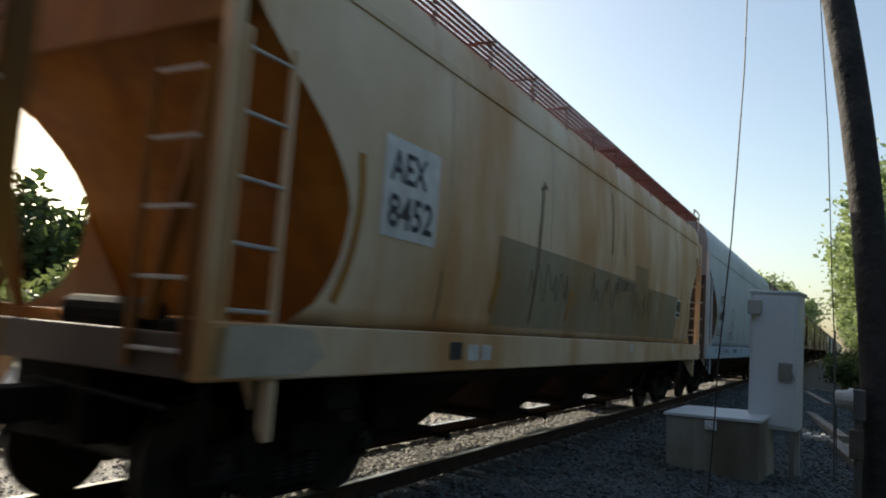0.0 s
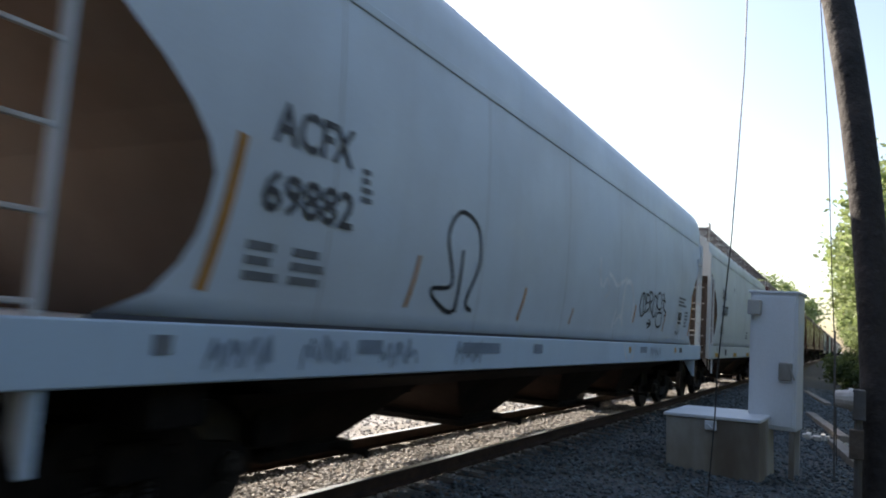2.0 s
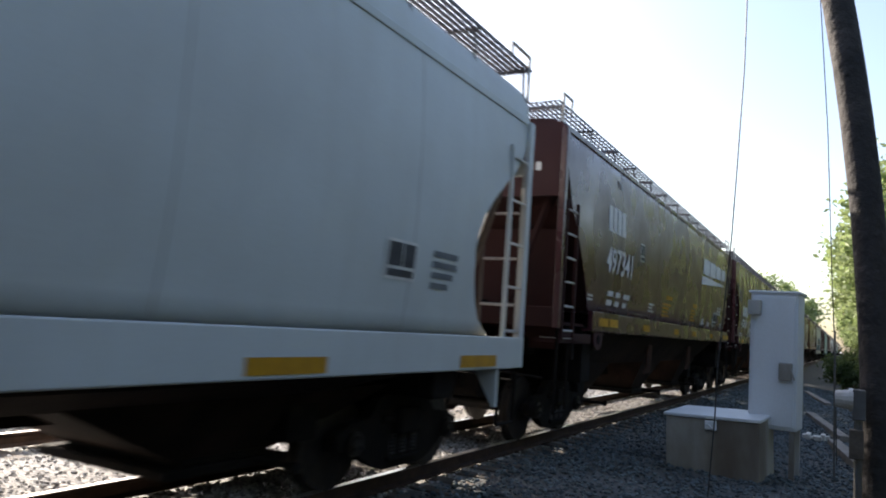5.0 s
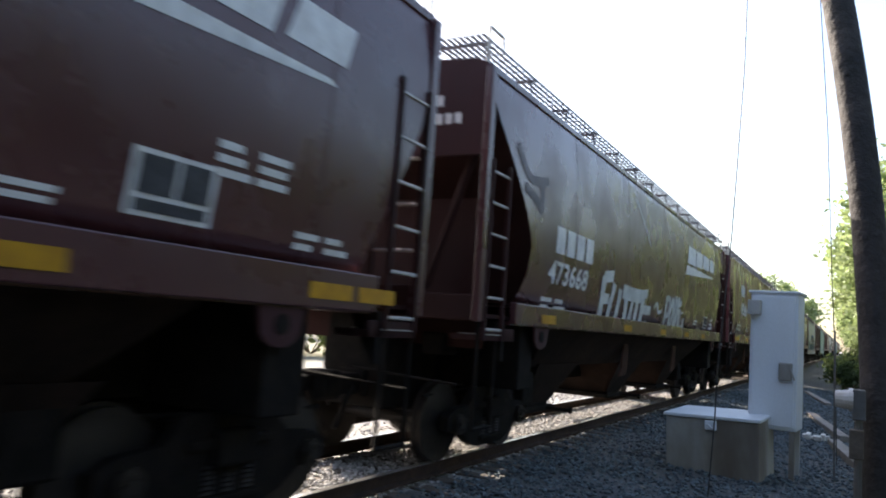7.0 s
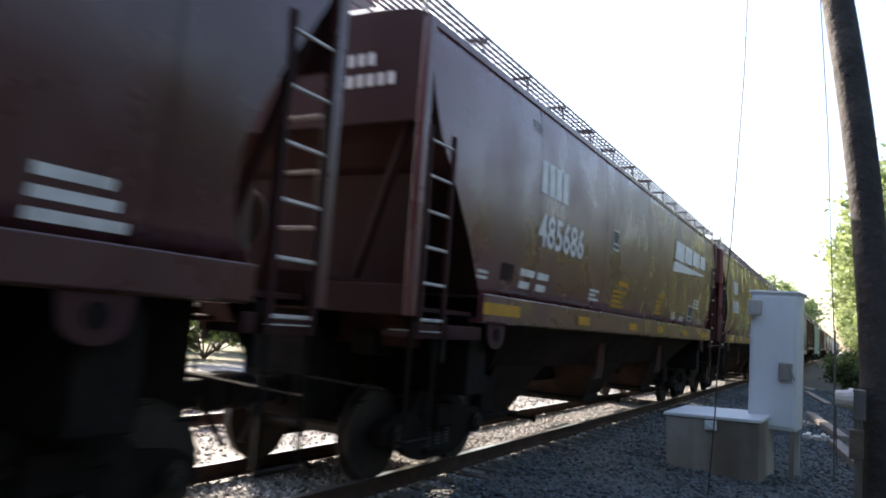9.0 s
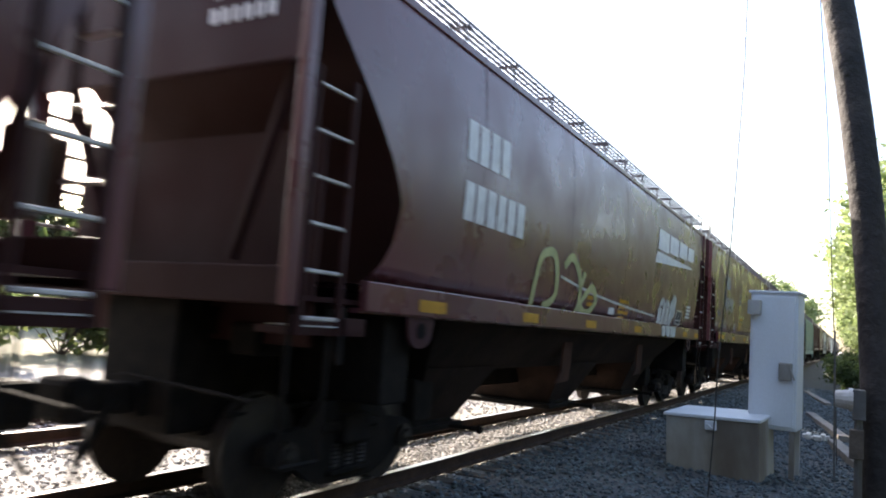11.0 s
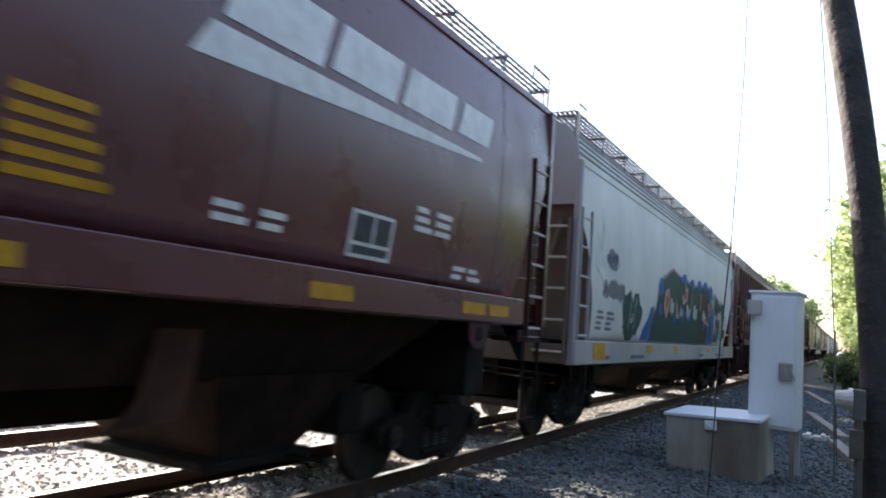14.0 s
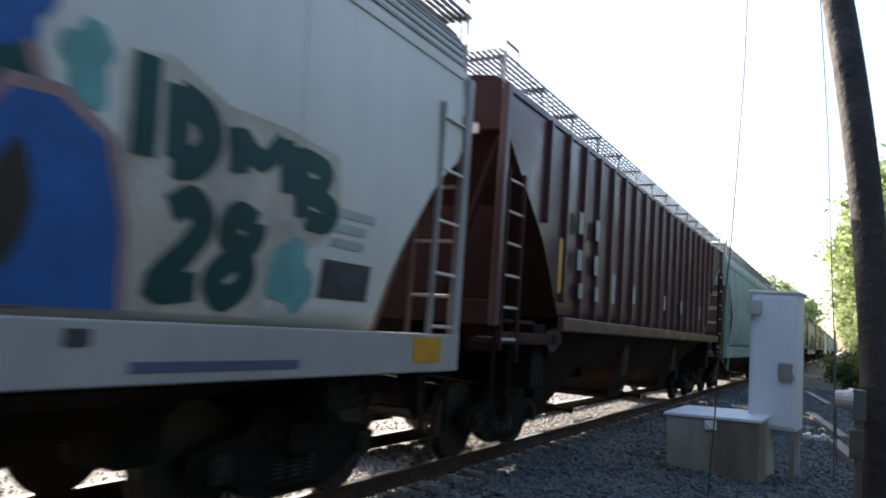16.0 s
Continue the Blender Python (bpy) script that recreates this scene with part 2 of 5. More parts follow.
def build_track(cx, ties):
    rail_pts = [(-0.07, -0.16), (0.07, -0.16), (0.07, -0.148), (0.012, -0.125), (0.01, -0.04), (0.035, -0.03), (0.036, -0.006),
                (-0.036, -0.006), (-0.035, -0.03), (-0.01, -0.04), (-0.012, -0.125), (-0.07, -0.148)]
    for side in (-1, 1):
        bm = bmesh.new()
        prism(bm, [(x + cx + side * 0.753, z) for x, z in rail_pts], "y", -40, 700)
        r = part("rail", bm, M_RAIL)
        tagged(r, "rusty steel rail with a polished running head", "rail", group="rails", kind="structure")
        bm = bmesh.new()
        box(bm, cx + side * 0.753 - 0.033, -40, -0.006, cx + side * 0.753 + 0.033, 700, 0.0)
        part("rail_head", bm, M_HEAD, r)
    base = tagged(new("track_bed"), "row of dark timber ties in stone ballast", "railway track", kind="structure")
    bm = bmesh.new()
    box(bm, -1.3, -0.11, -0.35, 1.3, 0.11, -0.185, 0.012)
    first = part("tie", bm, M_TIE, base, at=pose(cx, -6, 0))
    rng = random.Random(int(-cx))
    for k in range(1, ties):
        again(first, base, pose(cx + rng.uniform(-0.03, 0.03), -6 + 0.53 * k, rng.uniform(-0.012, 0.0), 0, 0, rng.uniform(-1, 1)))


# ---- hopper cars ----
SPEED = 9.9
MOVING = []          # (thing, start y)
WHEELS = []


class Shape:
    """Side profile of a hopper car: half width by height, and how far the side's end edge is set in."""
    def __init__(self, L, sill, eave, top, cut, half=1.6, flat=False, full=0.5, rear=1.0):
        self.full, self.rear = full, rear
        self.L, self.s0, self.s1, self.eave, self.top, self.cut, self.half, self.flat = L, sill[0], sill[1], eave, top, cut, half, flat

    def x(self, z):
        if self.flat:
            return self.half - 0.1
        k = (z - self.s1) / (self.eave - self.s1)
        return self.half - 0.10 * (1 - min(1, max(0, k) / 0.45)) ** 2 - 0.07 * max(0, (k - 0.55) / 0.45) ** 2

    def inset(self, z):
        pts = self.cut
        for (z0, e0), (z1, e1) in zip(pts, pts[1:]):
            if z0 <= z <= z1:
                return e0 + (e1 - e0) * (z - z0) / (z1 - z0)
        return pts[0][1] if z < pts[0][0] else pts[-1][1]

    def slope(self, z):
        deepest = max(e for _, e in self.cut)
        at = max(h for h, e in self.cut if e == deepest)
        return self.inset(z) if z >= at else deepest + 0.55 * (at - z)


ROUND_CUT = [(1.45, 0.62), (1.58, 0.95), (1.75, 1.15), (2.1, 1.30), (2.45, 1.34), (2.7, 1.24), (3.0, 0.95), (3.35, 0.5), (3.6, 0.2), (3.85, 0.06), (4.2, 0.04)]
STRAIGHT_CUT = [(1.65, 1.7), (1.95, 1.5), (2.7, 0.86), (3.4, 0.27), (3.8, 0.12), (4.4, 0.05)]
WHITE_CUT = [(1.5, 0.97), (1.99, 0.86), (2.3, 0.74), (2.56, 0.6), (2.85, 0.44), (3.07, 0.28), (3.25, 0.08), (3.5, 0.04), (4.4, 0.03)]
DEEP_CUT = [(1.65, 2.3), (1.82, 2.2), (2.77, 1.5), (3.79, 0.3), (4.0, 0.06), (4.5, 0.05)]


def body_mesh(sh):
    """Side sheets and roof in one skin, end sheets apart."""
    n = 14
    zs = [sh.s1 - 0.02 + (sh.eave - sh.s1 + 0.02) * i / n for i in range(n + 1)]
    right = [(sh.x(z), z, sh.inset(z)) for z in zs]
    xe = right[-1][0]
    for a in (15, 32, 50, 68, 84):
        r = radians(a)
        x = xe * math.cos(r) ** sh.full
        z = sh.eave + (sh.top - sh.eave) * math.sin(r) ** 0.8
        right.append((x, z, 0.03))
    prof = right + [(-x, z, e) for x, z, e in reversed(right)]
    cols = 20
    bm = bmesh.new()
    rows = []
    for x, z, e in prof:
        rows.append([bm.verts.new((x, e + (sh.L - e * (1 + sh.rear)) * j / cols, z)) for j in range(cols + 1)])
    for a, b in zip(rows, rows[1:]):
        for j in range(cols):
            bm.faces.new((a[j], a[j + 1], b[j + 1], b[j]))
    for j in range(cols):
        bm.faces.new((rows[-1][j], rows[-1][j + 1], rows[0][j + 1], rows[0][j]))
    ends = []
    for far in (0, 1):
        be = bmesh.new()
        m = len(right)
        vs = []
        for x, z, e in right:
            e = sh.slope(z) if z < sh.eave else e
            y = sh.L - e * sh.rear - 0.004 if far else e + 0.004
            vs.append((be.verts.new((-x, y, z)), be.verts.new((x, y, z))))
        for k in range(m - 1):
            f = (vs[k][0], vs[k][1], vs[k + 1][1], vs[k + 1][0])
            be.faces.new(f[::-1] if far else f)
        ends.append(be)
    return bm, ends


def truck_side(bm, x):
    """One cast side frame with its spring window, round the axle centre line."""
    outer = [(-1.12, 0.40), (-1.12, 0.55), (-0.95, 0.63), (-0.62, 0.66), (-0.42, 0.86), (0.42, 0.86), (0.62, 0.66), (0.95, 0.63), (1.12, 0.55),
             (1.12, 0.40), (0.80, 0.36), (0.58, 0.22), (0.36, 0.15), (-0.36, 0.15), (-0.58, 0.22), (-0.80, 0.36)]
    prism(bm, outer, "x", x - 0.055, x + 0.055)
    box(bm, x - 0.10, -0.30, 0.22, x + 0.10, 0.30, 0.27, 0.01)
    box(bm, x - 0.09, -0.42, 0.60, x + 0.09, 0.42, 0.68, 0.02)


def build_truck(car, y):
    bm = bmesh.new()
    box(bm, -1.15, -0.20, 0.48, 1.15, 0.20, 0.74, 0.03)
    rod(bm, (0, 0, 0.72), (0, 0, 0.95), 0.25, 14)
    for s in (-1, 1):
        rod(bm, (s * 0.62, 0, 0.7), (s * 0.62, 0, 0.82), 0.07, 8)
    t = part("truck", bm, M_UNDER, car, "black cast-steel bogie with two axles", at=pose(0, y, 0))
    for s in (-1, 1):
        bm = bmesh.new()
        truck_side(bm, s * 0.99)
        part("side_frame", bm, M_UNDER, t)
        for k in (-0.2, 0.0, 0.2):
            bm = bmesh.new()
            rings = []
            for r in range(13):
                q = 0.078 if r % 2 else 0.058
                rings.append([bm.verts.new((q * math.cos(a * 0.7854), q * math.sin(a * 0.7854), 0.27 + r * 0.018)) for a in range(8)])
            for lo, hi in zip(rings, rings[1:]):
                for a in range(8):
                    bm.faces.new((lo[a], lo[(a + 1) % 8], hi[(a + 1) % 8], hi[a]))
            part("spring", bm, M_STEEL, t, at=pose(s * 1.0, k, 0))
    for k in (-0.89, 0.89):
        bm = bmesh.new()
        rod(bm, (-1.12, 0, 0), (1.12, 0, 0), 0.08, 10)
        for s in (-1, 1):
            rod(bm, (s * 0.69, 0, 0), (s * 0.72, 0, 0), 0.485, 28)
            rod(bm, (s * 0.72, 0, 0), (s * 0.81, 0, 0), 0.457, 28)
            rod(bm, (s * 0.81, 0, 0), (s * 0.84, 0, 0), 0.40, 24, 0.16)
            rod(bm, (s * 0.92, 0, 0), (s * 1.10, 0, 0), 0.115, 12)
            for b in range(3):
                a = b * 2.094
                rod(bm, (s * 1.10, 0.06 * math.cos(a), 0.06 * math.sin(a)), (s * 1.14, 0.06 * math.cos(a), 0.06 * math.sin(a)), 0.02, 6)
        w = part("wheelset", bm, M_STEEL, t, "worn steel wheels on one axle", at=pose(0, k, 0.457))
        WHEELS.append((w, k, car))
        bm = bmesh.new()
        d = -0.34 if k > 0 else 0.34
        box(bm, -0.85, k + d - 0.05, 0.36, 0.85, k + d + 0.05, 0.46, 0.01)
        part("brake_beam", bm, M_UNDER, t)


def ladder(car, x0, x1, y0, y1, z0, z1, n, mat, inner=True):
    """Two rails and single rungs between two upright lines."""
    bm = bmesh.new()
    for x, y in ((x0, y0), (x1, y1)) if inner else ((x0, y0),):
        box(bm, x - 0.022, y - 0.022, z0, x + 0.022, y + 0.022, z1)
    lad = part("ladder", bm, mat, car)
    for k in range(n):
        z = z0 + 0.12 + (z1 - z0 - 0.25) * k / (n - 1)
        bm = bmesh.new()
        rod(bm, (x0, y0, z), (x1, y1, z), 0.017, 6)
        part("rung", bm, M_RUNG, lad)


def grid_board(car, sh, mat, high, bar=0.006):
    """Open grating walkways along both roof edges and across the ends."""
    for s in (-1, 1):
        bm = bmesh.new()
        a, b = s * 0.82, s * 1.48
        for k in range(10):
            x = a + (b - a) * k / 9
            box(bm, x - bar, -0.12, high - 0.03, x + bar, sh.L + 0.12, high)
        n = int(sh.L / (0.085 if mat is M_REDGRATE else 0.20))
        for k in range(n + 1):
            y = -0.12 + (sh.L + 0.24) * k / n
            box(bm, min(a, b), y - 0.006, high - 0.022, max(a, b), y + 0.006, high - 0.004)
        m = int(sh.L / 1.25)
        for k in range(m + 1):
            y = 0.05 + (sh.L - 0.1) * k / m
            box(bm, min(a, b) - 0.02, y - 0.02, high - 0.065, max(a, b) + 0.02, y + 0.02, high - 0.03)
            rod(bm, (b * 0.98, y, high - 0.05), (s * sh.x(sh.eave) * 0.96, y, sh.eave + 0.05), 0.016, 5)
            rod(bm, (a, y, high - 0.05), (a, y, sh.top - 0.1), 0.016, 5)
        part("running_board", bm, mat, car, "open steel grating walkway on the roof")
    for y in (-0.12, sh.L - 0.25):
        bm = bmesh.new()
        for k in range(7):
            yy = y + 0.37 * k / 6
            box(bm, -0.77, yy - 0.006, high - 0.03, 0.77, yy + 0.006, high)
        for k in range(10):
            x = -0.74 + 1.48 * k / 9
            box(bm, x - 0.006, y, high - 0.025, x + 0.006, y + 0.37, high - 0.005)
        part("end_walkway", bm, mat, car)
    for y in (0.0, sh.L):
        for s in (-1, 1):
            bm = bmesh.new()
            d = 0.45 if y == 0 else -0.45
            pts = [(s * 1.5, y, high - 0.45), (s * 1.5, y, high + 0.12), (s * 1.46, y + d * 0.3, high + 0.16), (s * 1.46, y + d, high + 0.16), (s * 1.46, y + d, high - 0.02)]
            for p, q in zip(pts, pts[1:]):
                rod(bm, p, q, 0.02, 6)
            part("grab_iron", bm, M_RUNG, car)


def hopper_car(name, label, sh, body, end, under, sill_mat, y0, bays=3, grate=None, high=4.82, ribs=0, post=None, deep=True, roof=None, closed=False, marks=None, shift=0.0, end_top=None, pitch=4.4):
    car = tagged(new(name), label, "freight car", group="cars of the train")
    L = sh.L
    bm, ends = body_mesh(sh)
    part("body", bm, body, car, smooth=True)
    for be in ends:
        part("slope_sheet", be, end, car, "sloped end sheet with dirt and shade in its colour")
    # upper end walls, painted like the sides; brown cars' darkened in colour for shade
    for y, d in ((0.0, -1), (L, 1)):
        bm = bmesh.new()
        zc = 3.45 if not sh.flat else 3.85
        xe = sh.x(sh.eave)
        arc = [(sh.x(zc), zc), (xe, sh.eave)] + [(xe * math.cos(radians(a)) ** sh.full, sh.eave + (sh.top - sh.eave) * math.sin(radians(a)) ** 0.8) for a in (15, 32, 50, 68, 84)]
        pts = [(-a, b) for a, b in arc] + arc[::-1]
        prism(bm, pts, "y", y - 0.03 if d < 0 else y - 0.02, y + 0.02 if d < 0 else y + 0.03)
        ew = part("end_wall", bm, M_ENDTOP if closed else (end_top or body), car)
        if d < 0 and marks:
            for k in range(2):
                for q in range(4 + 2 * k):
                    bm = bmesh.new()
                    x0 = 0.55 + q * 0.12
                    box(bm, x0, y - 0.038, 4.02 - 0.21 * k, x0 + 0.085, y - 0.030, 4.14 - 0.21 * k)
                    part("stencil_mark", bm, marks, ew)
    for s in (-1, 1):
        xs = sh.half
        bm = bmesh.new()
        gap = sh.inset(sh.s1) - 0.12 if closed else -0.02
        gap2 = 0.72 if closed else -0.02
        box(bm, s * xs - 0.05, gap, sh.s0, s * xs + 0.03, L - gap2, sh.s1, 0.012)
        box(bm, s * (xs - 0.09) - 0.05, max(0, gap), sh.s0 - 0.012, s * (xs - 0.09) + 0.05, L - max(0, gap2), sh.s0 + 0.03)
        part("side_sill", bm, sill_mat, car)
        if closed:
            # open end platforms, lower than the sill, with a pale tread
            for y, d, g in ((0.0, 1, gap), (L, -1, gap2)):
                bm = bmesh.new()
                a, b = sorted((y + d * 0.04, y + d * (g + 0.05)))
                box(bm, min(s * xs, s * (xs - 0.35)), a, sh.s0 - 0.20, max(s * xs, s * (xs - 0.35)), b, sh.s0 - 0.14, 0.01)
                box(bm, s * (xs - 0.02) - 0.02, a, sh.s0 - 0.20, s * (xs - 0.02) + 0.02, b, sh.s0 - 0.06, 0.008)
                part("end_platform", bm, M_GRIMESHADE, car)
                bm = bmesh.new()
                c0, c1 = sorted((y + d * 0.10, y + d * 0.58))
                box(bm, min(s * (xs + 0.01), s * (xs - 0.30)), c0, sh.s0 - 0.138, max(s * (xs + 0.01), s * (xs - 0.30)), c1, sh.s0 - 0.128)
                part("step_tread", bm, M_RUNG, car)
        bm = bmesh.new()
        box(bm, s * (sh.x(sh.eave)) - 0.03, 0.0, sh.eave - 0.05, s * (sh.x(sh.eave)) + 0.022, L, sh.eave + 0.035, 0.01)
        part("eave_rail", bm, roof or body, car)
        for y, d in ((0.0, 1), (L, -1)):
            bm = bmesh.new()
            box(bm, s * (xs - 0.03) - 0.05, y - 0.06, sh.s0, s * (xs - 0.03) + 0.035, y + 0.06, sh.eave - 0.02, 0.01)
            part("corner_post", bm, post or body, car)
            ladder(car, s * (xs - 0.0), s * (xs - 0.0), y + d * 0.09, y + d * 0.55, sh.s1 - 0.05 - (0.4 if closed else 0), 3.42 if d > 0 else 3.7, 5 + closed, end if closed else post or body)
            if d < 0 or not closed:
                ladder(car, s * (xs - 0.12), s * (xs - 0.62), y - d * 0.08, y - d * 0.08, sh.s0 + 0.05, 3.25 if d > 0 else 3.7, 5, end)
            # diagonal end brace and stirrup step
            bm = bmesh.new()
            rod(bm, (s * (xs - 0.16), y + d * 0.14, 3.8), (s * 0.75, y + d * 0.25, sh.s0 + 0.35), 0.055, 6)
            part("end_brace", bm, end, car)
            bm = bmesh.new()
            w0, w1 = y + d * 0.05, y + d * 0.5
            zb = 0.52
            for p, q in (((w0, sh.s0), (w0, zb)), ((w0, zb), (w1, zb)), ((w1, zb), (w1, sh.s0))):
                rod(bm, (s * (xs - 0.04), *p), (s * (xs - 0.04), *q), 0.022, 5)
            part("stirrup_step", bm, M_UNDER, car)
            bm = bmesh.new()
            prism(bm, [(s * xs, sh.s0 + 0.02), (s * xs, sh.s0 - 0.42), (s * (xs - 0.04), sh.s0 - 0.42), (s * (xs - 0.3), sh.s0 + 0.02)], "y", y + d * 0.62 - 0.03, y + d * 0.62 + 0.03)
            part("jacking_bracket", bm, sill_mat if deep and sill_mat is not M_OLDSILL else M_UNDER, car)
    if closed:
        # dark sheet added to close the shaded recess, its shade in the colour
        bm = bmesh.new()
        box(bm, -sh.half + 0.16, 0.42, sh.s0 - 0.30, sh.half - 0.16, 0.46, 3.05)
        part("end_bulkhead", bm, M_GRIMESHADE, car)
        for y, d in ((0.0, 1), (L, -1)):
            for s in (-1, 1):
                bm = bmesh.new()
                box(bm, s * 0.30 - 0.02, min(y + d * 0.12, y + d * 4.4), 0.90, s * 0.30 + 0.02, max(y + d * 0.12, y + d * 4.4), sh.s1 + 0.05)
                part("bolster_web", bm, M_UNDER, car)
    if ribs:
        for s in (-1, 1):
            for k in range(ribs):
                y = 1.5 + (L - 3.0) * k / (ribs - 1)
                low = sh.s1 - 0.02
                for z in (low, 2.0, 2.5, 3.0, 3.5):
                    if sh.inset(z) < min(y, L - y) - 0.05:
                        low = z
                        break
                bm = bmesh.new()
                box(bm, s * (sh.x(3) + 0.03) - 0.04, y - 0.035, low, s * (sh.x(3) + 0.03) + 0.04, y + 0.035, sh.eave - 0.04, 0.01)
                part("rib", bm, body, car)
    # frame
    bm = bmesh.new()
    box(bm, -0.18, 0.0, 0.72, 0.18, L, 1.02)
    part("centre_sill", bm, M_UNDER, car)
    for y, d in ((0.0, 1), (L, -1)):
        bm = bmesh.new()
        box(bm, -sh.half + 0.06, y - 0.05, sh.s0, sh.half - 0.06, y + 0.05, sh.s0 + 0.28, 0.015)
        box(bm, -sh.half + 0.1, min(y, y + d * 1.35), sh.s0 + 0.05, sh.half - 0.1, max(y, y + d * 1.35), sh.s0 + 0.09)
        # orange ends get the dark sheet colour here, shade included
        part("end_sill", bm, M_DIRTSHADE if end is M_CREAMEND else end, car)
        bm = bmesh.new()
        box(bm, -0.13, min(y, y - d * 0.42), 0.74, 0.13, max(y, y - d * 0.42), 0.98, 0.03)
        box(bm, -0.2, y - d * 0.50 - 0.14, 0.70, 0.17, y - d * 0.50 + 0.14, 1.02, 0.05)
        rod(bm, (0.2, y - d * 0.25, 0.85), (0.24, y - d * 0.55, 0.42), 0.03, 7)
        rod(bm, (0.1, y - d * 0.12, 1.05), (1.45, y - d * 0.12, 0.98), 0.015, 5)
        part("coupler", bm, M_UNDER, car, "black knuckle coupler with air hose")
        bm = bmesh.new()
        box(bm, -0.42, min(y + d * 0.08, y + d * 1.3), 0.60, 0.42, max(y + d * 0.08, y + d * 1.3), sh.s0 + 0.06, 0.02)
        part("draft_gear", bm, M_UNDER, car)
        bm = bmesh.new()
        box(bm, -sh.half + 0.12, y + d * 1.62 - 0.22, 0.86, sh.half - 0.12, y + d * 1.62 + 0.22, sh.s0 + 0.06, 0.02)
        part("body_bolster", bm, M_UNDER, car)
        for q, z in ((0.55, 0.62), (-0.5, 0.55), (0.8, 0.78)):
            bm = bmesh.new()
            rod(bm, (q, y + d * 0.3, z), (q * 0.8, y + d * 3.6, z + 0.05), 0.025, 6)
            part("brake_rod", bm, M_UNDER, car)
        bm = bmesh.new()
        box(bm, 0.45, min(y + d * 2.9, y + d * 3.3), 0.52, 0.95, max(y + d * 2.9, y + d * 3.3), 0.98, 0.03)
        part("brake_cylinder", bm, M_UNDER, car)
    # hand brake on the trailing end
    bm = bmesh.new()
    bmesh.ops.create_cone(bm, cap_ends=True, segments=18, radius1=0.27, radius2=0.27, depth=0.03, matrix=Matrix.Translation((0.55, L + 0.2, 2.35)) @ Matrix.Rotation(radians(90), 4, "X"))
    box(bm, 0.38, L + 0.0, 2.05, 0.72, L + 0.14, 2.65, 0.02)
    part("brake_wheel", bm, M_DIRTSHADE, car)
    bm = bmesh.new()
    rod(bm, (-0.4, 0.5, 1.5), (0.5, 0.5, 1.5), 0.14, 14)
    box(bm, 0.7, 0.35, 1.25, 1.0, 0.7, 1.5, 0.03)
    part("air_reservoir", bm, M_UNDER, car)
    # hopper bays under a closed belly
    bm = bmesh.new()
    w0, w1 = sh.half - 0.16, sh.half - 0.62
    floor_z = max(0.93, sh.s0 - 0.58)
    reach = pitch / 2 - 0.42 if sh.s0 < 1.4 else 0.92
    rows = [[bm.verts.new((x, y, z)) for x, y in ((-w, a), (w, a), (w, L - a), (-w, L - a))]
            for w, a, z in ((w0, 2.3, sh.s1 - 0.03), (w0, 2.45, sh.s0 - 0.05), (w1, 3.0, floor_z))]
    for lo, hi in zip(rows[1:], rows):
        for i in range(4):
            bm.faces.new((lo[i], lo[(i + 1) % 4], hi[(i + 1) % 4], hi[i]))
    bm.faces.new(rows[-1][::-1])
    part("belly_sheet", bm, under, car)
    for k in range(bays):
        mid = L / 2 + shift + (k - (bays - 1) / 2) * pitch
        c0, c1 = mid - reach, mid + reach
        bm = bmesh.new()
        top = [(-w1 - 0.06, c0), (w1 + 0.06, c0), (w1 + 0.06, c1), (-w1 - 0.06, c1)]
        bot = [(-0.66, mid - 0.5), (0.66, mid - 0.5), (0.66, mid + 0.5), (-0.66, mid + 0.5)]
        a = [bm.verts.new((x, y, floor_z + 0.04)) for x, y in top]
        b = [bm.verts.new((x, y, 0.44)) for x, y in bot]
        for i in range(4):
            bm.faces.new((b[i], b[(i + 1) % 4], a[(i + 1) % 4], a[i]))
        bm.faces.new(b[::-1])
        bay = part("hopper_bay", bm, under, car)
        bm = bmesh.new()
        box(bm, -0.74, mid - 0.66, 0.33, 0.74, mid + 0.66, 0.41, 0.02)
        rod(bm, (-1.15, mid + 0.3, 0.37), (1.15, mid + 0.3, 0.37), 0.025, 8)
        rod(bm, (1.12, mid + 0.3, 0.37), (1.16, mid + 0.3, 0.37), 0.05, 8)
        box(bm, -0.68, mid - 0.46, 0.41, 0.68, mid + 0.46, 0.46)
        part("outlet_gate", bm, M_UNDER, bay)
    if closed:
        for s in (-1, 1):
            for y in (1.82, L - 1.82):
                bm = bmesh.new()
                ring = [(y + 0.21 * math.cos(a), sh.s0 - 0.16 + 0.13 * math.sin(a)) for a in (3.4, 3.8, 4.3, 4.71, 5.1, 5.6, 6.0)]
                prism(bm, [(y - 0.24, sh.s0 - 0.013)] + ring + [(y + 0.24, sh.s0 - 0.013)], "x", s * (sh.half - 0.02) - 0.015, s * (sh.half - 0.02) + 0.015)
                pad = part("jacking_pad", bm, M_ENDTOP, car)
                bm = bmesh.new()
                rod(bm, (s * (sh.half - 0.006), y, sh.s0 - 0.13), (s * (sh.half + 0.004), y, sh.s0 - 0.13), 0.075, 14)
                part("pad_hole", bm, M_UNDER, pad)
        # added panels whose paler colour stands for lit bay end sheets
        for k in range(bays - 1):
            y = L / 2 + shift + (k - (bays - 2) / 2) * pitch + 0.1
            for s in (-1, 1):
                bm = bmesh.new()
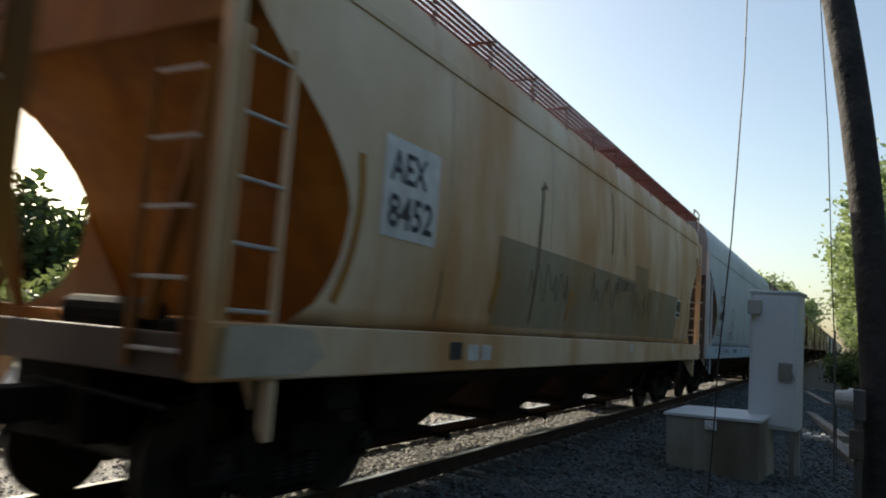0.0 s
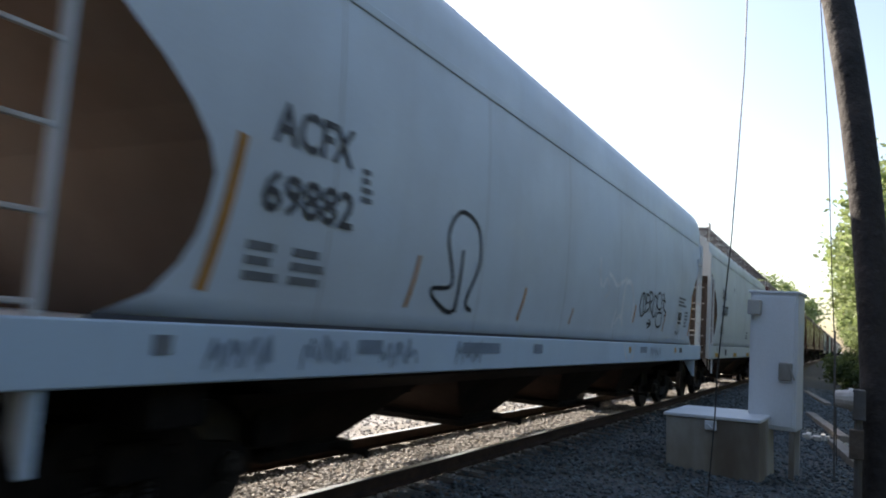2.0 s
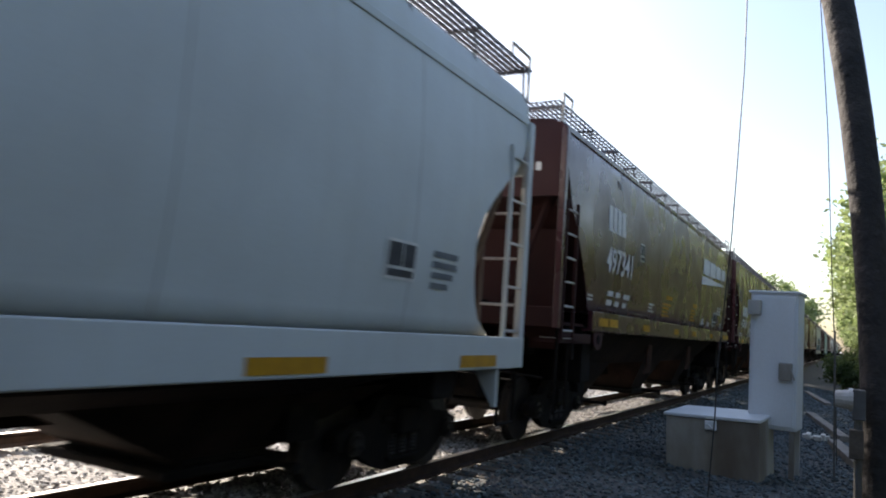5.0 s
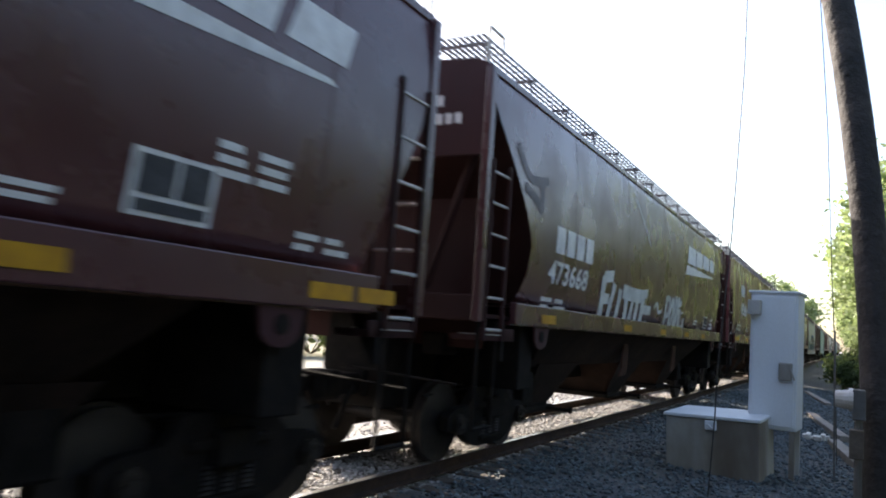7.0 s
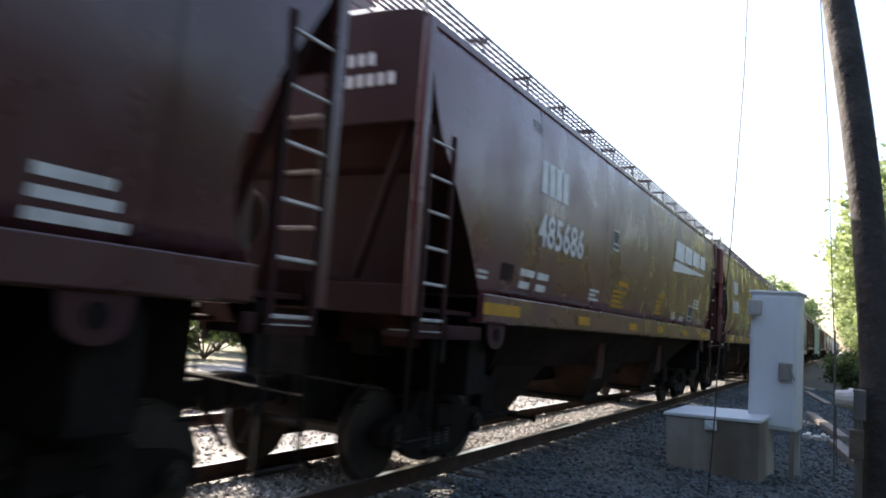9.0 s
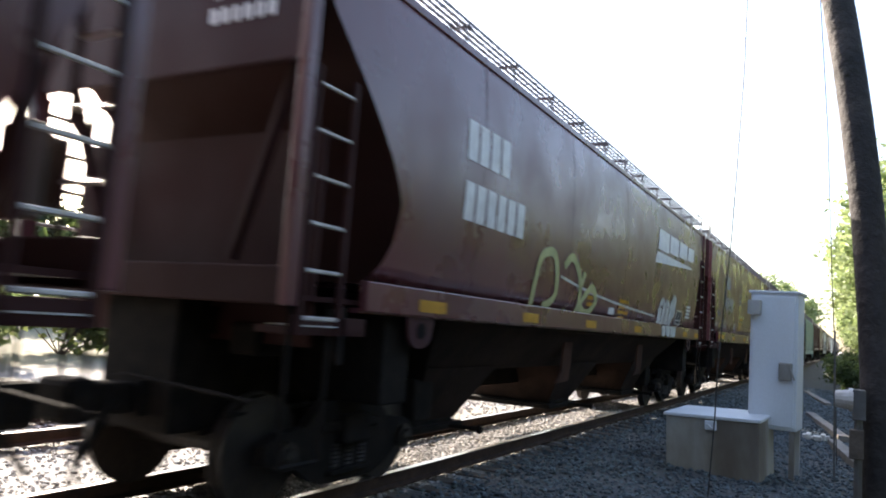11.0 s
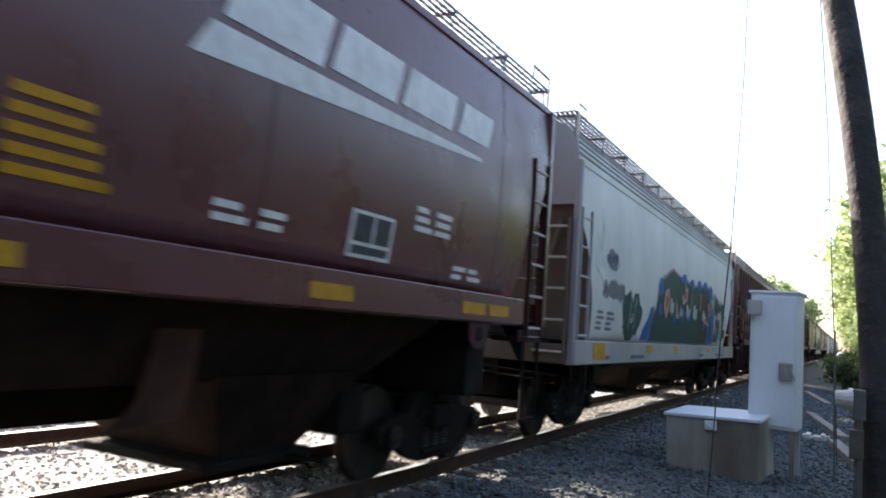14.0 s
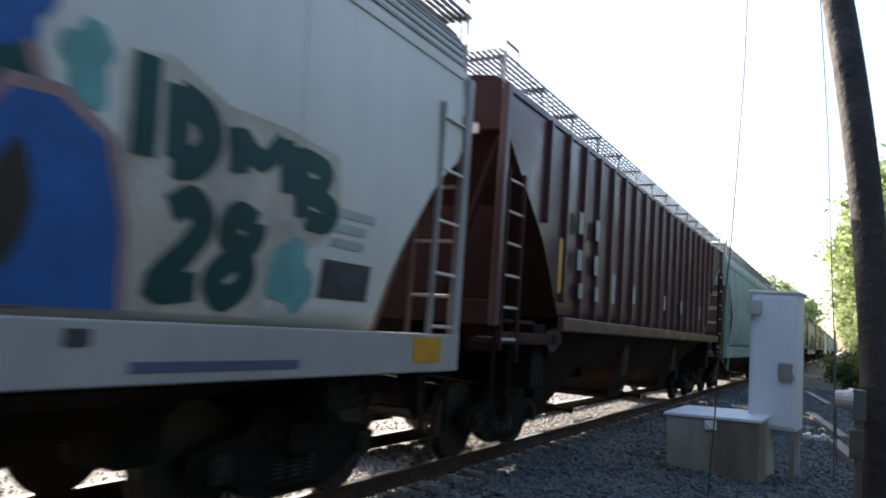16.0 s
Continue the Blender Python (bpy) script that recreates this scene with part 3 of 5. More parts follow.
                prism(bm, [(y + 0.42, sh.s0 - 0.06), (y + 0.76, sh.s0 - 0.06), (y + 0.70, 1.1), (y + 0.62, 0.88), (y + 0.12, 0.86), (y + 0.30, 1.02)], "x", s * (sh.half - 0.30) - 0.015, s * (sh.half - 0.30) + 0.015)
                part("lit_bay_panel", bm, M_BAYSIDE, car)
    for y in (1.62, L - 1.62):
        build_truck(car, y)
    if grate:
        grid_board(car, sh, grate, high, 0.013 if grate is M_OLDGRATE else 0.006)
    # roof hatch coaming
    bm = bmesh.new()
    box(bm, -0.32, 0.6, sh.top - 0.05, 0.32, L - 0.6, sh.top + 0.09, 0.02)
    part("hatch_cover", bm, roof or body, car)
    MOVING.append((car, y0))
    car.location = (TRACK, y0, 0)
    return car


# ---- the train ----
M_OLDSILL = paint("dirty_white_sill", (0.36, 0.35, 0.33), (0.21, 0.19, 0.17), 0.7, 0.6, 0.6)
SH_AEX = Shape(16.75, (1.15, 1.52), 4.12, 4.72, ROUND_CUT, full=0.3)
SH_ACF = Shape(18.55, (1.15, 1.50), 4.12, 5.06, [(z, e * 1.2) for z, e in ROUND_CUT], full=0.3, rear=0.82)
SH_DAK = Shape(16.2, (1.15, 1.50), 4.12, 4.68, ROUND_CUT, full=0.3)
BROWN_ROUND = [(1.85, 0.9), (1.95, 1.1), (2.2, 1.3), (2.6, 1.36), (2.9, 1.2), (3.3, 0.85), (3.7, 0.45), (4.0, 0.15), (4.4, 0.04)]
SH_473 = Shape(17.1, (1.65, 1.90), 4.44, 4.58, BROWN_ROUND, rear=0.68)
SH_TAG = Shape(16.5, (1.65, 1.90), 4.44, 4.58, BROWN_ROUND, rear=0.68)
SH_497 = Shape(16.1, (1.65, 1.95), 4.44, 4.58, STRAIGHT_CUT, rear=0.58)
SH_485 = Shape(16.7, (1.65, 1.95), 4.44, 4.58, STRAIGHT_CUT, rear=0.58)
SH_STR = Shape(16.8, (1.65, 1.95), 4.44, 4.58, STRAIGHT_CUT, rear=0.58)
SH_WHITE = Shape(16.2, (1.15, 1.50), 4.12, 4.74, WHITE_CUT, full=0.28, rear=1.42)
SH_RIB = Shape(16.3, (1.62, 1.80), 4.40, 4.54, DEEP_CUT, flat=True)

CAR_0 = hopper_car("covered_hopper", "rust-streaked orange covered hopper car on the rails", SH_AEX, M_CREAMEND, M_CREAMEND, M_HOPPER, M_CREAMEND, -14.8, grate=M_REDGRATE)
CAR_AEX = hopper_car("covered_hopper", "rust-stained cream covered hopper car with patched side", SH_AEX, M_CREAM, M_CREAMEND, M_HOPPER, M_CREAM, 3.27, bays=4, pitch=3.0, shift=-0.1, grate=M_REDGRATE, end_top=M_CREAMEND)
CAR_ACF = hopper_car("covered_hopper", "long pale blue-grey covered hopper car with black tags", SH_ACF, M_BLUEGREY, M_DIRTSHADE, M_HOPPER, M_BLUESILL, 21.4, bays=4, pitch=3.6, end_top=M_SOOT)
CAR_DAK = hopper_car("covered_hopper", "pale grey covered hopper car with black lettering", SH_DAK, M_GREYWHITE, M_DIRTSHADE, M_HOPPER, M_GREYWHITE, 41.47, end_top=M_GREYWHITE, marks=M_BLACK, grate=M_OLDGRATE)
CAR_497 = hopper_car("covered_hopper", "dark brown covered hopper car with yellow reflective strips", SH_497, M_BROWN, M_GRIMESHADE, M_HOPPER, M_BROWN, 58.95, grate=M_GRATE, high=4.77, deep=False, closed=True, bays=3, marks=M_WHITE)
CAR_473 = hopper_car("covered_hopper", "brown covered hopper car with white painted tags", SH_473, M_BROWN, M_GRIMESHADE, M_HOPPER, M_BROWN, 76.32, grate=M_GRATE, high=4.77, deep=False, closed=True, bays=3, marks=M_WHITE)
CAR_485 = hopper_car("covered_hopper", "red-brown covered hopper car with white stencils", SH_485, M_BROWN2, M_GRIMESHADE, M_HOPPER, M_BROWN2, 94.75, grate=M_GRATE, high=4.77, deep=False, closed=True, bays=3, marks=M_WHITE)
CAR_TAG = hopper_car("covered_hopper", "red-brown covered hopper car with yellow sprayed tag", SH_TAG, M_BROWN2, M_GRIMESHADE, M_HOPPER, M_BROWN2, 112.9, grate=M_GRATE, high=4.77, deep=False, closed=True, bays=3, marks=M_WHITE)
CAR_488 = hopper_car("covered_hopper", "mineral-brown covered hopper car with faded stencils", SH_STR, M_BROWN2, M_GRIMESHADE, M_HOPPER, M_BROWN2, 130.65, grate=M_GRATE, high=4.77, deep=False, closed=True, bays=3, marks=M_WHITE)
CAR_WHITE = hopper_car("covered_hopper", "chalky white covered hopper car covered in colourful graffiti", SH_WHITE, M_OFFWHITE, M_DIRTSHADE, M_HOPPER, M_OLDSILL, 148.7, shift=1.1, end_top=M_SOOT, post=M_SOOT, bays=2, grate=M_OLDGRATE)
CAR_RIB = hopper_car("covered_hopper", "dark brown ribbed covered hopper car", SH_RIB, M_DKBROWN, M_GRIMESHADE, M_HOPPER, M_DKBROWN, 165.85, grate=M_GRATE, high=4.77, ribs=19, deep=False, closed=True, bays=3, marks=M_WHITE)
CAR_TEAL = hopper_car("covered_hopper", "faded teal covered hopper car", SH_DAK, M_TEAL, M_DIRTSHADE, M_HOPPER, M_TEAL, 183.4, grate=M_GRATE)
FAR_KINDS = (CAR_RIB, CAR_485, CAR_WHITE, CAR_473, CAR_485, CAR_DAK, CAR_473, CAR_TEAL, CAR_485, CAR_473)


# ---- markings on the near sides ----
def flat_mat(name, col, rough=0.55):
    return grimy(name, col, tuple(0.62 * c + 0.012 for c in col), 2.6, rough, 0.0, 0.12, gloss=0.2)


P_GREEN, P_TEAL, P_BLUE = flat_mat("dark_green_spray", (0.016, 0.072, 0.068)), flat_mat("teal_spray", (0.16, 0.42, 0.40)), flat_mat("blue_spray", (0.03, 0.13, 0.38))
P_RED, P_SKIN, P_GREY = flat_mat("red_spray", (0.42, 0.06, 0.07)), flat_mat("peach_spray", (0.55, 0.36, 0.24)), flat_mat("pale_grey_spray", (0.42, 0.48, 0.46))
P_LIME, P_CHALK = flat_mat("pale_lime_spray", (0.55, 0.55, 0.25)), flat_mat("chalk_white_spray", (0.70, 0.70, 0.64))
P_ORANGE, P_NAVY, P_PATCH = flat_mat("orange_paint", (0.55, 0.24, 0.04)), flat_mat("faded_navy", (0.10, 0.11, 0.18)), paint("grey_brown_cover_paint", (0.36, 0.295, 0.19), (0.24, 0.18, 0.11), 0.8, 0.55, 0.9, (0.34, 0.17, 0.05), 0.7, 0.4)
P_RUST, P_FAINT, P_BLACKISH = flat_mat("rust_streak", (0.40, 0.25, 0.11)), flat_mat("faded_white_spray", (0.82, 0.83, 0.84)), flat_mat("black_spray", (0.02, 0.022, 0.026))

P_SEAMDARK = flat_mat("dark_seam_grime", (0.12, 0.12, 0.13))
M_SEAM = flat_mat("weld_seam_grey", (0.40, 0.38, 0.35))
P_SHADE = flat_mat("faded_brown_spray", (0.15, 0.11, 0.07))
P_FADED = flat_mat("faded_chalk_spray", (0.24, 0.21, 0.21))
P_WORN = flat_mat("worn_white_stencil", (0.42, 0.40, 0.40))
P_PINK = flat_mat("dusty_pink_spray", (0.40, 0.25, 0.24))
P_DARK = flat_mat("dark_brown_spray", (0.05, 0.042, 0.035))
P_RUSTDARK = flat_mat("dark_rust_streak", (0.22, 0.12, 0.06))
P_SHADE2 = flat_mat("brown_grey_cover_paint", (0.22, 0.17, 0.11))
P_CORNER = flat_mat("chalky_cream_wear", (0.62, 0.53, 0.40))
P_SLATEBLUE = flat_mat("faded_slate_blue", (0.27, 0.33, 0.40))
P_SLATE = flat_mat("faded_slate_stencil", (0.20, 0.21, 0.22))
P_CREAMY = flat_mat("cream_spray", (0.52, 0.47, 0.39))


def stick(name, bm, mat, car, sh, layer=1, label="", on_sill=False):
    """Wraps a flat drawing (x = along, y = up) on the car's near side as a thin skin of paint."""
    zs = [v.co.y for v in bm.verts]
    if not on_sill and not sh.flat:
        z = math.floor(min(zs) / 0.12) * 0.12
        while z < max(zs):
            bmesh.ops.bisect_plane(bm, geom=bm.verts[:] + bm.edges[:] + bm.faces[:], plane_co=(0, z, 0), plane_no=(0, 1, 0))
            z += 0.12
    for v in bm.verts:
        y, z = v.co.x, v.co.y
        x = sh.half + 0.031 if on_sill else sh.x(z) + (0.072 if sh.flat else 0.0)
        v.co = (x + 0.0025 + 0.004 * layer, y, z)
    bmesh.ops.recalc_face_normals(bm, faces=bm.faces)
    if bm.faces and sum(f.normal.x for f in bm.faces) < 0:
        bmesh.ops.reverse_faces(bm, faces=bm.faces)
    return part(name, bm, mat, car, label)


def poly(bm, pts):
    bm.faces.new([bm.verts.new((y, z, 0)) for y, z in pts])


def strip(car, sh, y0, z0, y1, z1, mat, name="reflective_strip", layer=1, sill=False):
    bm = bmesh.new()
    poly(bm, [(y0, z0), (y1, z0), (y1, z1), (y0, z1)])
    return stick(name, bm, mat, car, sh, layer, on_sill=sill)


def bars(car, sh, y0, z0, y1, z1, n, mat, cols=1):
    """Lines of small stencilled writing, too small to read."""
    rng = random.Random(int(y0 * 100))
    for c in range(cols):
        a = y0 + (y1 - y0) * c / cols
        b = a + (y1 - y0) / cols * 0.86
        for k in range(n):
            h = (z1 - z0) / n
            z = z0 + h * k
            strip(car, sh, a, z + 0.2 * h, a + (b - a) * rng.uniform(0.6, 1.0), z + 0.78 * h, mat, "stencil_line")


def plate(car, sh, y0, z0, y1, z1, ground=None):
    """Black consolidated stencil panel with white frame lines."""
    strip(car, sh, y0, z0, y1, z1, ground or M_WHITE, "stencil_panel", 1)
    w, h = y1 - y0, z1 - z0
    strip(car, sh, y0 + 0.07 * w, z0 + 0.34 * h, y0 + 0.50 * w, z1 - 0.08 * h, M_BLACK, "stencil_field", 2)
    strip(car, sh, y0 + 0.55 * w, z0 + 0.34 * h, y1 - 0.07 * w, z1 - 0.08 * h, M_BLACK, "stencil_field", 2)
    strip(car, sh, y0 + 0.07 * w, z0 + 0.08 * h, y1 - 0.07 * w, z0 + 0.26 * h, M_BLACK, "stencil_field", 2)


def lettering(car, sh, words, y0, z0, y1, z1, mat, label):
    """Built-in font, stretched to its stencil box."""
    cu = bpy.data.curves.new("lettering", "FONT")
    cu.body = words
    cu.resolution_u = 2
    cu.offset = 0.02
    tmp = bpy.data.objects.new("lettering", cu)
    scene.collection.objects.link(tmp)
    me = bpy.data.meshes.new_from_object(tmp)
    bpy.data.objects.remove(tmp)
    bm = bmesh.new()
    bm.from_mesh(me)
    bpy.data.meshes.remove(me)
    ax, bx = min(v.co.x for v in bm.verts), max(v.co.x for v in bm.verts)
    ay, by = min(v.co.y for v in bm.verts), max(v.co.y for v in bm.verts)
    for v in bm.verts:
        v.co = (y0 + (v.co.x - ax) / (bx - ax) * (y1 - y0), z0 + (v.co.y - ay) / (by - ay) * (z1 - z0), 0)
    return stick("lettering", bm, mat, car, sh, 2, label)


def block_row(car, sh, y0, z0, y1, z1, n, mat, slant=0.0):
    """Row of plain letter-sized blocks."""
    w = (y1 - y0) / n
    h = z1 - z0
    for k in range(n):
        a = y0 + w * k
        b = a + w * 0.80
        s = slant * h
        bm = bmesh.new()
        poly(bm, [(a, z0), (b, z0), (b + s, z1), (a + s, z1)])
        stick("mark_block", bm, mat, car, sh, 1)


def road_mark(car, sh, dy=0.0, dz=0.0):
    """Company emblem as plain shapes: four slanted blocks over a long wedge."""
    for a, b, low in ((11.08, 12.06, 3.40), (12.16, 13.06, 3.43), (13.16, 14.06, 3.46), (14.20, 14.90, 3.49)):
        bm = bmesh.new()
        poly(bm, [(a + dy, low + dz), (b + dy, low + dz), (b + 0.12 + dy, 3.83 + dz), (a + 0.14 + dy, 3.83 + dz)])
        stick("mark_block", bm, M_WHITE, car, sh, 1)
    bm = bmesh.new()
    poly(bm, [(10.85 + dy, 3.10 + dz), (14.8 + dy, 3.31 + dz), (14.72 + dy, 3.35 + dz), (11.0 + dy, 3.34 + dz)])
    stick("mark_wedge", bm, M_WHITE, car, sh, 1)


def blob(car, sh, cy, cz, ry, rz, seed, mat, layer=1, rough=0.22, low=None):
    rng = random.Random(seed)
    ph = [rng.uniform(0, 6.28) for _ in range(4)]
    pts = []
    for k in range(36):
        a = 6.2832 * k / 36
        r = 1 + rough * (math.sin(2 * a + ph[0]) * 0.5 + math.sin(3 * a + ph[1]) * 0.5 + math.sin(5 * a + ph[2]) * 0.35 + math.sin(9 * a + ph[3]) * 0.15)
        z = cz + rz * r * math.sin(a)
        pts.append((cy + ry * r * math.cos(a), max(z, low) if low else z))
    bm = bmesh.new()
    poly(bm, pts)
    return stick("graffiti_patch", bm, mat, car, sh, layer)


def stroke(car, sh, pts, w, mat, layer=1, name="graffiti_stroke", sill=False):
    """A sprayed line of round width through a few points."""
    fine = []
    n = len(pts)
    for k in range(n - 1):
        p0, p1, p2, p3 = (Vector(pts[max(0, min(n - 1, k + d))]) for d in (-1, 0, 1, 2))
        for j in range(6):
            t = j / 6
            fine.append(0.5 * (2 * p1 + (p2 - p0) * t + (2 * p0 - 5 * p1 + 4 * p2 - p3) * t * t + (3 * p1 - p0 - 3 * p2 + p3) * t ** 3))
    fine.append(Vector(pts[-1]))
    bm = bmesh.new()
    prev = None
    for k, p in enumerate(fine):
        d = (fine[min(k + 1, len(fine) - 1)] - fine[max(k - 1, 0)]).normalized()
        nrm = Vector((-d.y, d.x)) * w * 0.5
        pair = (bm.verts.new((*(p + nrm), 0)), bm.verts.new((*(p - nrm), 0)))
        if prev:
            bm.faces.new((prev[0], prev[1], pair[1], pair[0]))
        prev = pair
    return stick(name, bm, mat, car, sh, layer, on_sill=sill)


def scrawl(car, sh, y0, z0, y1, z1, n, w, mat, seed, layer=2, sill=False):
    """Row of tag-like strokes that spell nothing."""
    rng = random.Random(seed)
    d = (y1 - y0) / n
    h = z1 - z0
    for k in range(n):
        a = y0 + d * k
        zig = [z0 + h * rng.uniform(0, 0.3), z1 - h * rng.uniform(0, 0.2), z0 + h * rng.uniform(0.2, 0.5), z1 - h * rng.uniform(0.1, 0.5), z0 + h * rng.uniform(0, 0.2)]
        if rng.random() < 0.5:
            zig.reverse()
        ys = [a + d * (0.12 + 0.2 * i + rng.uniform(-0.16, 0.16)) for i in range(5)]
        stroke(car, sh, list(zip(ys, zig)), w * rng.uniform(0.8, 1.2), mat, layer, sill=sill)


def patch(pts, mat, layer, car=None, sh=None, sill=False):
    """One flat sprayed field."""
    bm = bmesh.new()
    poly(bm, pts)
    return stick("graffiti_patch", bm, mat, car or CAR_WHITE, sh or SH_WHITE, layer, on_sill=sill)


def reflectors(car, sh, ys, z0, z1, w=0.5, sill=True):
    for y in ys:
        strip(car, sh, y, z0, y + w, z1, M_YELLOW, "reflective_strip", 1, sill)


# cream car
c, s = CAR_AEX, SH_AEX
strip(c, s, 1.75, 2.30, 2.68, 3.16, M_WHITE, "number_panel")
lettering(c, s, "AEX", 1.84, 2.78, 2.45, 3.06, M_BLACK, "black stencilled letters")
lettering(c, s, "8452", 1.84, 2.38, 2.60, 2.68, M_BLACK, "black stencilled numbers")
for k, (a, b, z) in enumerate(((4.14, 7.4, 2.62), (7.404, 10.1, 2.61), (10.104, 11.05, 2.91), (11.054, 13.9, 2.55))):
    strip(c, s, a, 1.62, b, z, P_PATCH, "painted_over_patch")
scrawl(c, s, 7.5, 2.0, 9.2, 2.6, 3, 0.025, P_SHADE, 71)
scrawl(c, s, 9.6, 1.9, 11.4, 2.5, 4, 0.022, P_SHADE, 72)
scrawl(c, s, 5.0, 1.9, 6.6, 2.5, 3, 0.022, P_SHADE, 73)
for y0, z0, y1, z1 in ((4.2, 2.22, 4.09, 1.75), (6.67, 2.19, 6.54, 1.75)):
    stroke(c, s, [(y0, z0), ((y0 + y1) / 2, (z0 + z1) / 2), (y1, z1)], 0.09, P_ORANGE, 2, "orange_stripe")
stroke(c, s, [(5.24, 1.67), (5.31, 2.6), (5.36, 3.2), (5.4, 3.48)], 0.06, P_RUSTDARK, 2, "rust_streak")
stroke(c, s, [(5.3, 3.36), (5.42, 3.42), (5.5, 3.4)], 0.05, P_RUSTDARK, 2, "rust_streak")
for a, b in ((8.93, 2.5), (9.5, 2.5)):
    strip(c, s, a, b - 0.12, a + 0.53, b + 0.06, P_SHADE2, "painted_over_patch", 3)
plate(c, s, 13.8, 2.09, 14.25, 2.50)
for y, z0, z1, w in ((8.55, 2.9, 3.95, 0.08), (9.3, 2.95, 3.7, 0.05), (15.1, 1.6, 2.5, 0.07), (15.5, 1.6, 2.3, 0.09), (2.9, 1.6, 2.1, 0.05)):
    stroke(c, s, [(y, z1), (y + 0.02, (z0 + z1) / 2), (y - 0.02, z0)], w, P_RUST, 1, "rust_streak")
stroke(c, s, [(1.42, 2.9), (1.46, 2.5), (1.40, 2.05), (1.28, 1.7)], 0.09, P_ORANGE, 1, "orange_stripe")
for pts, m in (([(0.10, 1.17), (0.12, 1.50), (0.5, 1.51), (0.95, 1.49), (1.1, 1.30), (0.9, 1.18)], P_CORNER), ([(0.0, 1.2), (0.05, 1.48), (0.10, 1.48), (0.09, 1.18)], P_RUST)):
    bm = bmesh.new()
    poly(bm, pts)
    stick("worn_corner", bm, m, c, s, 1, on_sill=True)
strip(c, s, 3.06, 1.26, 3.32, 1.43, M_BLACK, "sill_label", 1, True)
strip(c, s, 3.45, 1.25, 3.70, 1.41, M_WHITE, "sill_label", 1, True)
strip(c, s, 3.78, 1.25, 4.0, 1.41, M_WHITE, "sill_label", 1, True)
strip(c, s, 9.8, 1.34, 9.96, 1.47, M_WHITE, "sill_label", 1, True)
strip(c, s, 13.3, 1.33, 13.5, 1.47, M_WHITE, "sill_label", 1, True)

# pale blue-grey car
c, s = CAR_ACF, SH_ACF
lettering(c, s, "ACFX", 2.07, 2.74, 2.98, 3.04, M_BLACK, "black stencilled letters")
lettering(c, s, "69882", 2.02, 2.26, 3.04, 2.56, M_BLACK, "black stencilled numbers")
bars(c, s, 1.95, 1.78, 2.85, 2.08, 3, P_SLATE, 2)
bars(c, s, 3.12, 2.50, 3.32, 2.80, 4, P_SLATE)
for y0, z0, y1, z1, w in ((1.62, 1.70, 1.80, 2.72, 0.09), (4.0, 1.72, 4.13, 2.2, 0.05), (6.55, 1.70, 6.7, 2.1, 0.05), (11.84, 1.86, 11.95, 2.18, 0.07), (14.32, 1.77, 14.46, 2.15, 0.06), (17.2, 1.73, 17.30, 2.72, 0.10), (8.4, 1.72, 8.5, 1.95, 0.04)):
    stroke(c, s, [(y0, z0), ((y0 + y1) / 2 + 0.01, (z0 + z1) / 2), (y1, z1)], w, P_ORANGE, 1, "orange_stripe")
stroke(c, s, [(4.95, 1.72), (4.95, 2.35), (4.92, 1.75), (4.55, 1.80), (4.42, 1.92), (4.8, 2.0), (4.62, 2.45), (4.85, 2.72), (5.25, 2.62), (5.35, 2.25), (5.15, 1.85), (5.3, 1.75)], 0.045, P_BLACKISH, 1)
for path in ([(12.36, 2.01), (12.22, 2.18), (12.29, 2.37), (12.46, 2.44), (12.62, 2.32), (12.63, 2.12), (12.46, 2.01), (12.34, 2.02)], [(12.46, 2.42), (12.5, 2.03)],
             [(12.67, 2.43), (12.65, 2.25), (12.67, 2.09), (12.89, 2.16)], [(12.65, 2.43), (12.86, 2.43)], [(12.66, 2.27), (12.83, 2.28)], [(12.92, 2.48), (12.94, 2.1)],
             [(12.89, 2.49), (13.11, 2.49), (13.18, 2.41), (13.09, 2.31), (12.97, 2.27), (13.25, 2.07)], [(13.35, 2.46), (13.24, 2.24), (13.33, 2.03), (13.53, 2.1), (13.55, 2.38), (13.35, 2.46)],
             [(13.87, 2.55), (13.64, 2.49), (13.58, 2.29), (13.78, 2.2), (14.0, 2.25), (13.92, 2.53)], [(14.07, 2.13), (13.7, 2.12), (13.61, 1.97), (13.78, 1.84), (14.06, 1.88), (14.12, 2.11)],
             [(14.11, 2.56), (14.23, 2.43), (14.2, 2.25), (14.48, 2.15), (14.33, 2.08)], [(14.08, 2.41), (14.34, 2.39)], [(12.89, 1.88), (13.23, 1.88)], [(13.03, 1.96), (13.23, 1.88), (12.98, 1.8)]):
    stroke(c, s, path, 0.045, P_BLACKISH)
for w, path in ((0.07, [(9.6, 2.8), (9.62, 2.5), (9.72, 2.35)]), (0.07, [(10.1, 2.6), (10.39, 2.52), (10.48, 2.46), (10.66, 2.45), (10.92, 2.52), (11.17, 2.6)]),
                (0.09, [(11.16, 1.78), (11.06, 1.98), (11.04, 2.22), (11.11, 2.47), (11.3, 2.56), (11.52, 2.52), (11.68, 2.35), (11.76, 2.08), (11.76, 1.84)]),
                (0.07, [(10.55, 1.72), (10.61, 1.92), (10.7, 2.02)]), (0.06, [(10.69, 1.8), (10.8, 1.9), (10.94, 1.94), (11.2, 1.78)]), (0.06, [(9.8, 2.35), (10.0, 2.5), (10.15, 2.3), (9.95, 2.2)])):
    stroke(c, s, path, w, P_FAINT)
scrawl(c, s, 15.6, 1.70, 16.0, 1.84, 3, 0.02, P_SLATE, 4)
bars(c, s, 15.75, 2.36, 16.8, 2.60, 3, P_SLATE)
plate(c, s, 15.72, 1.94, 16.15, 2.26)
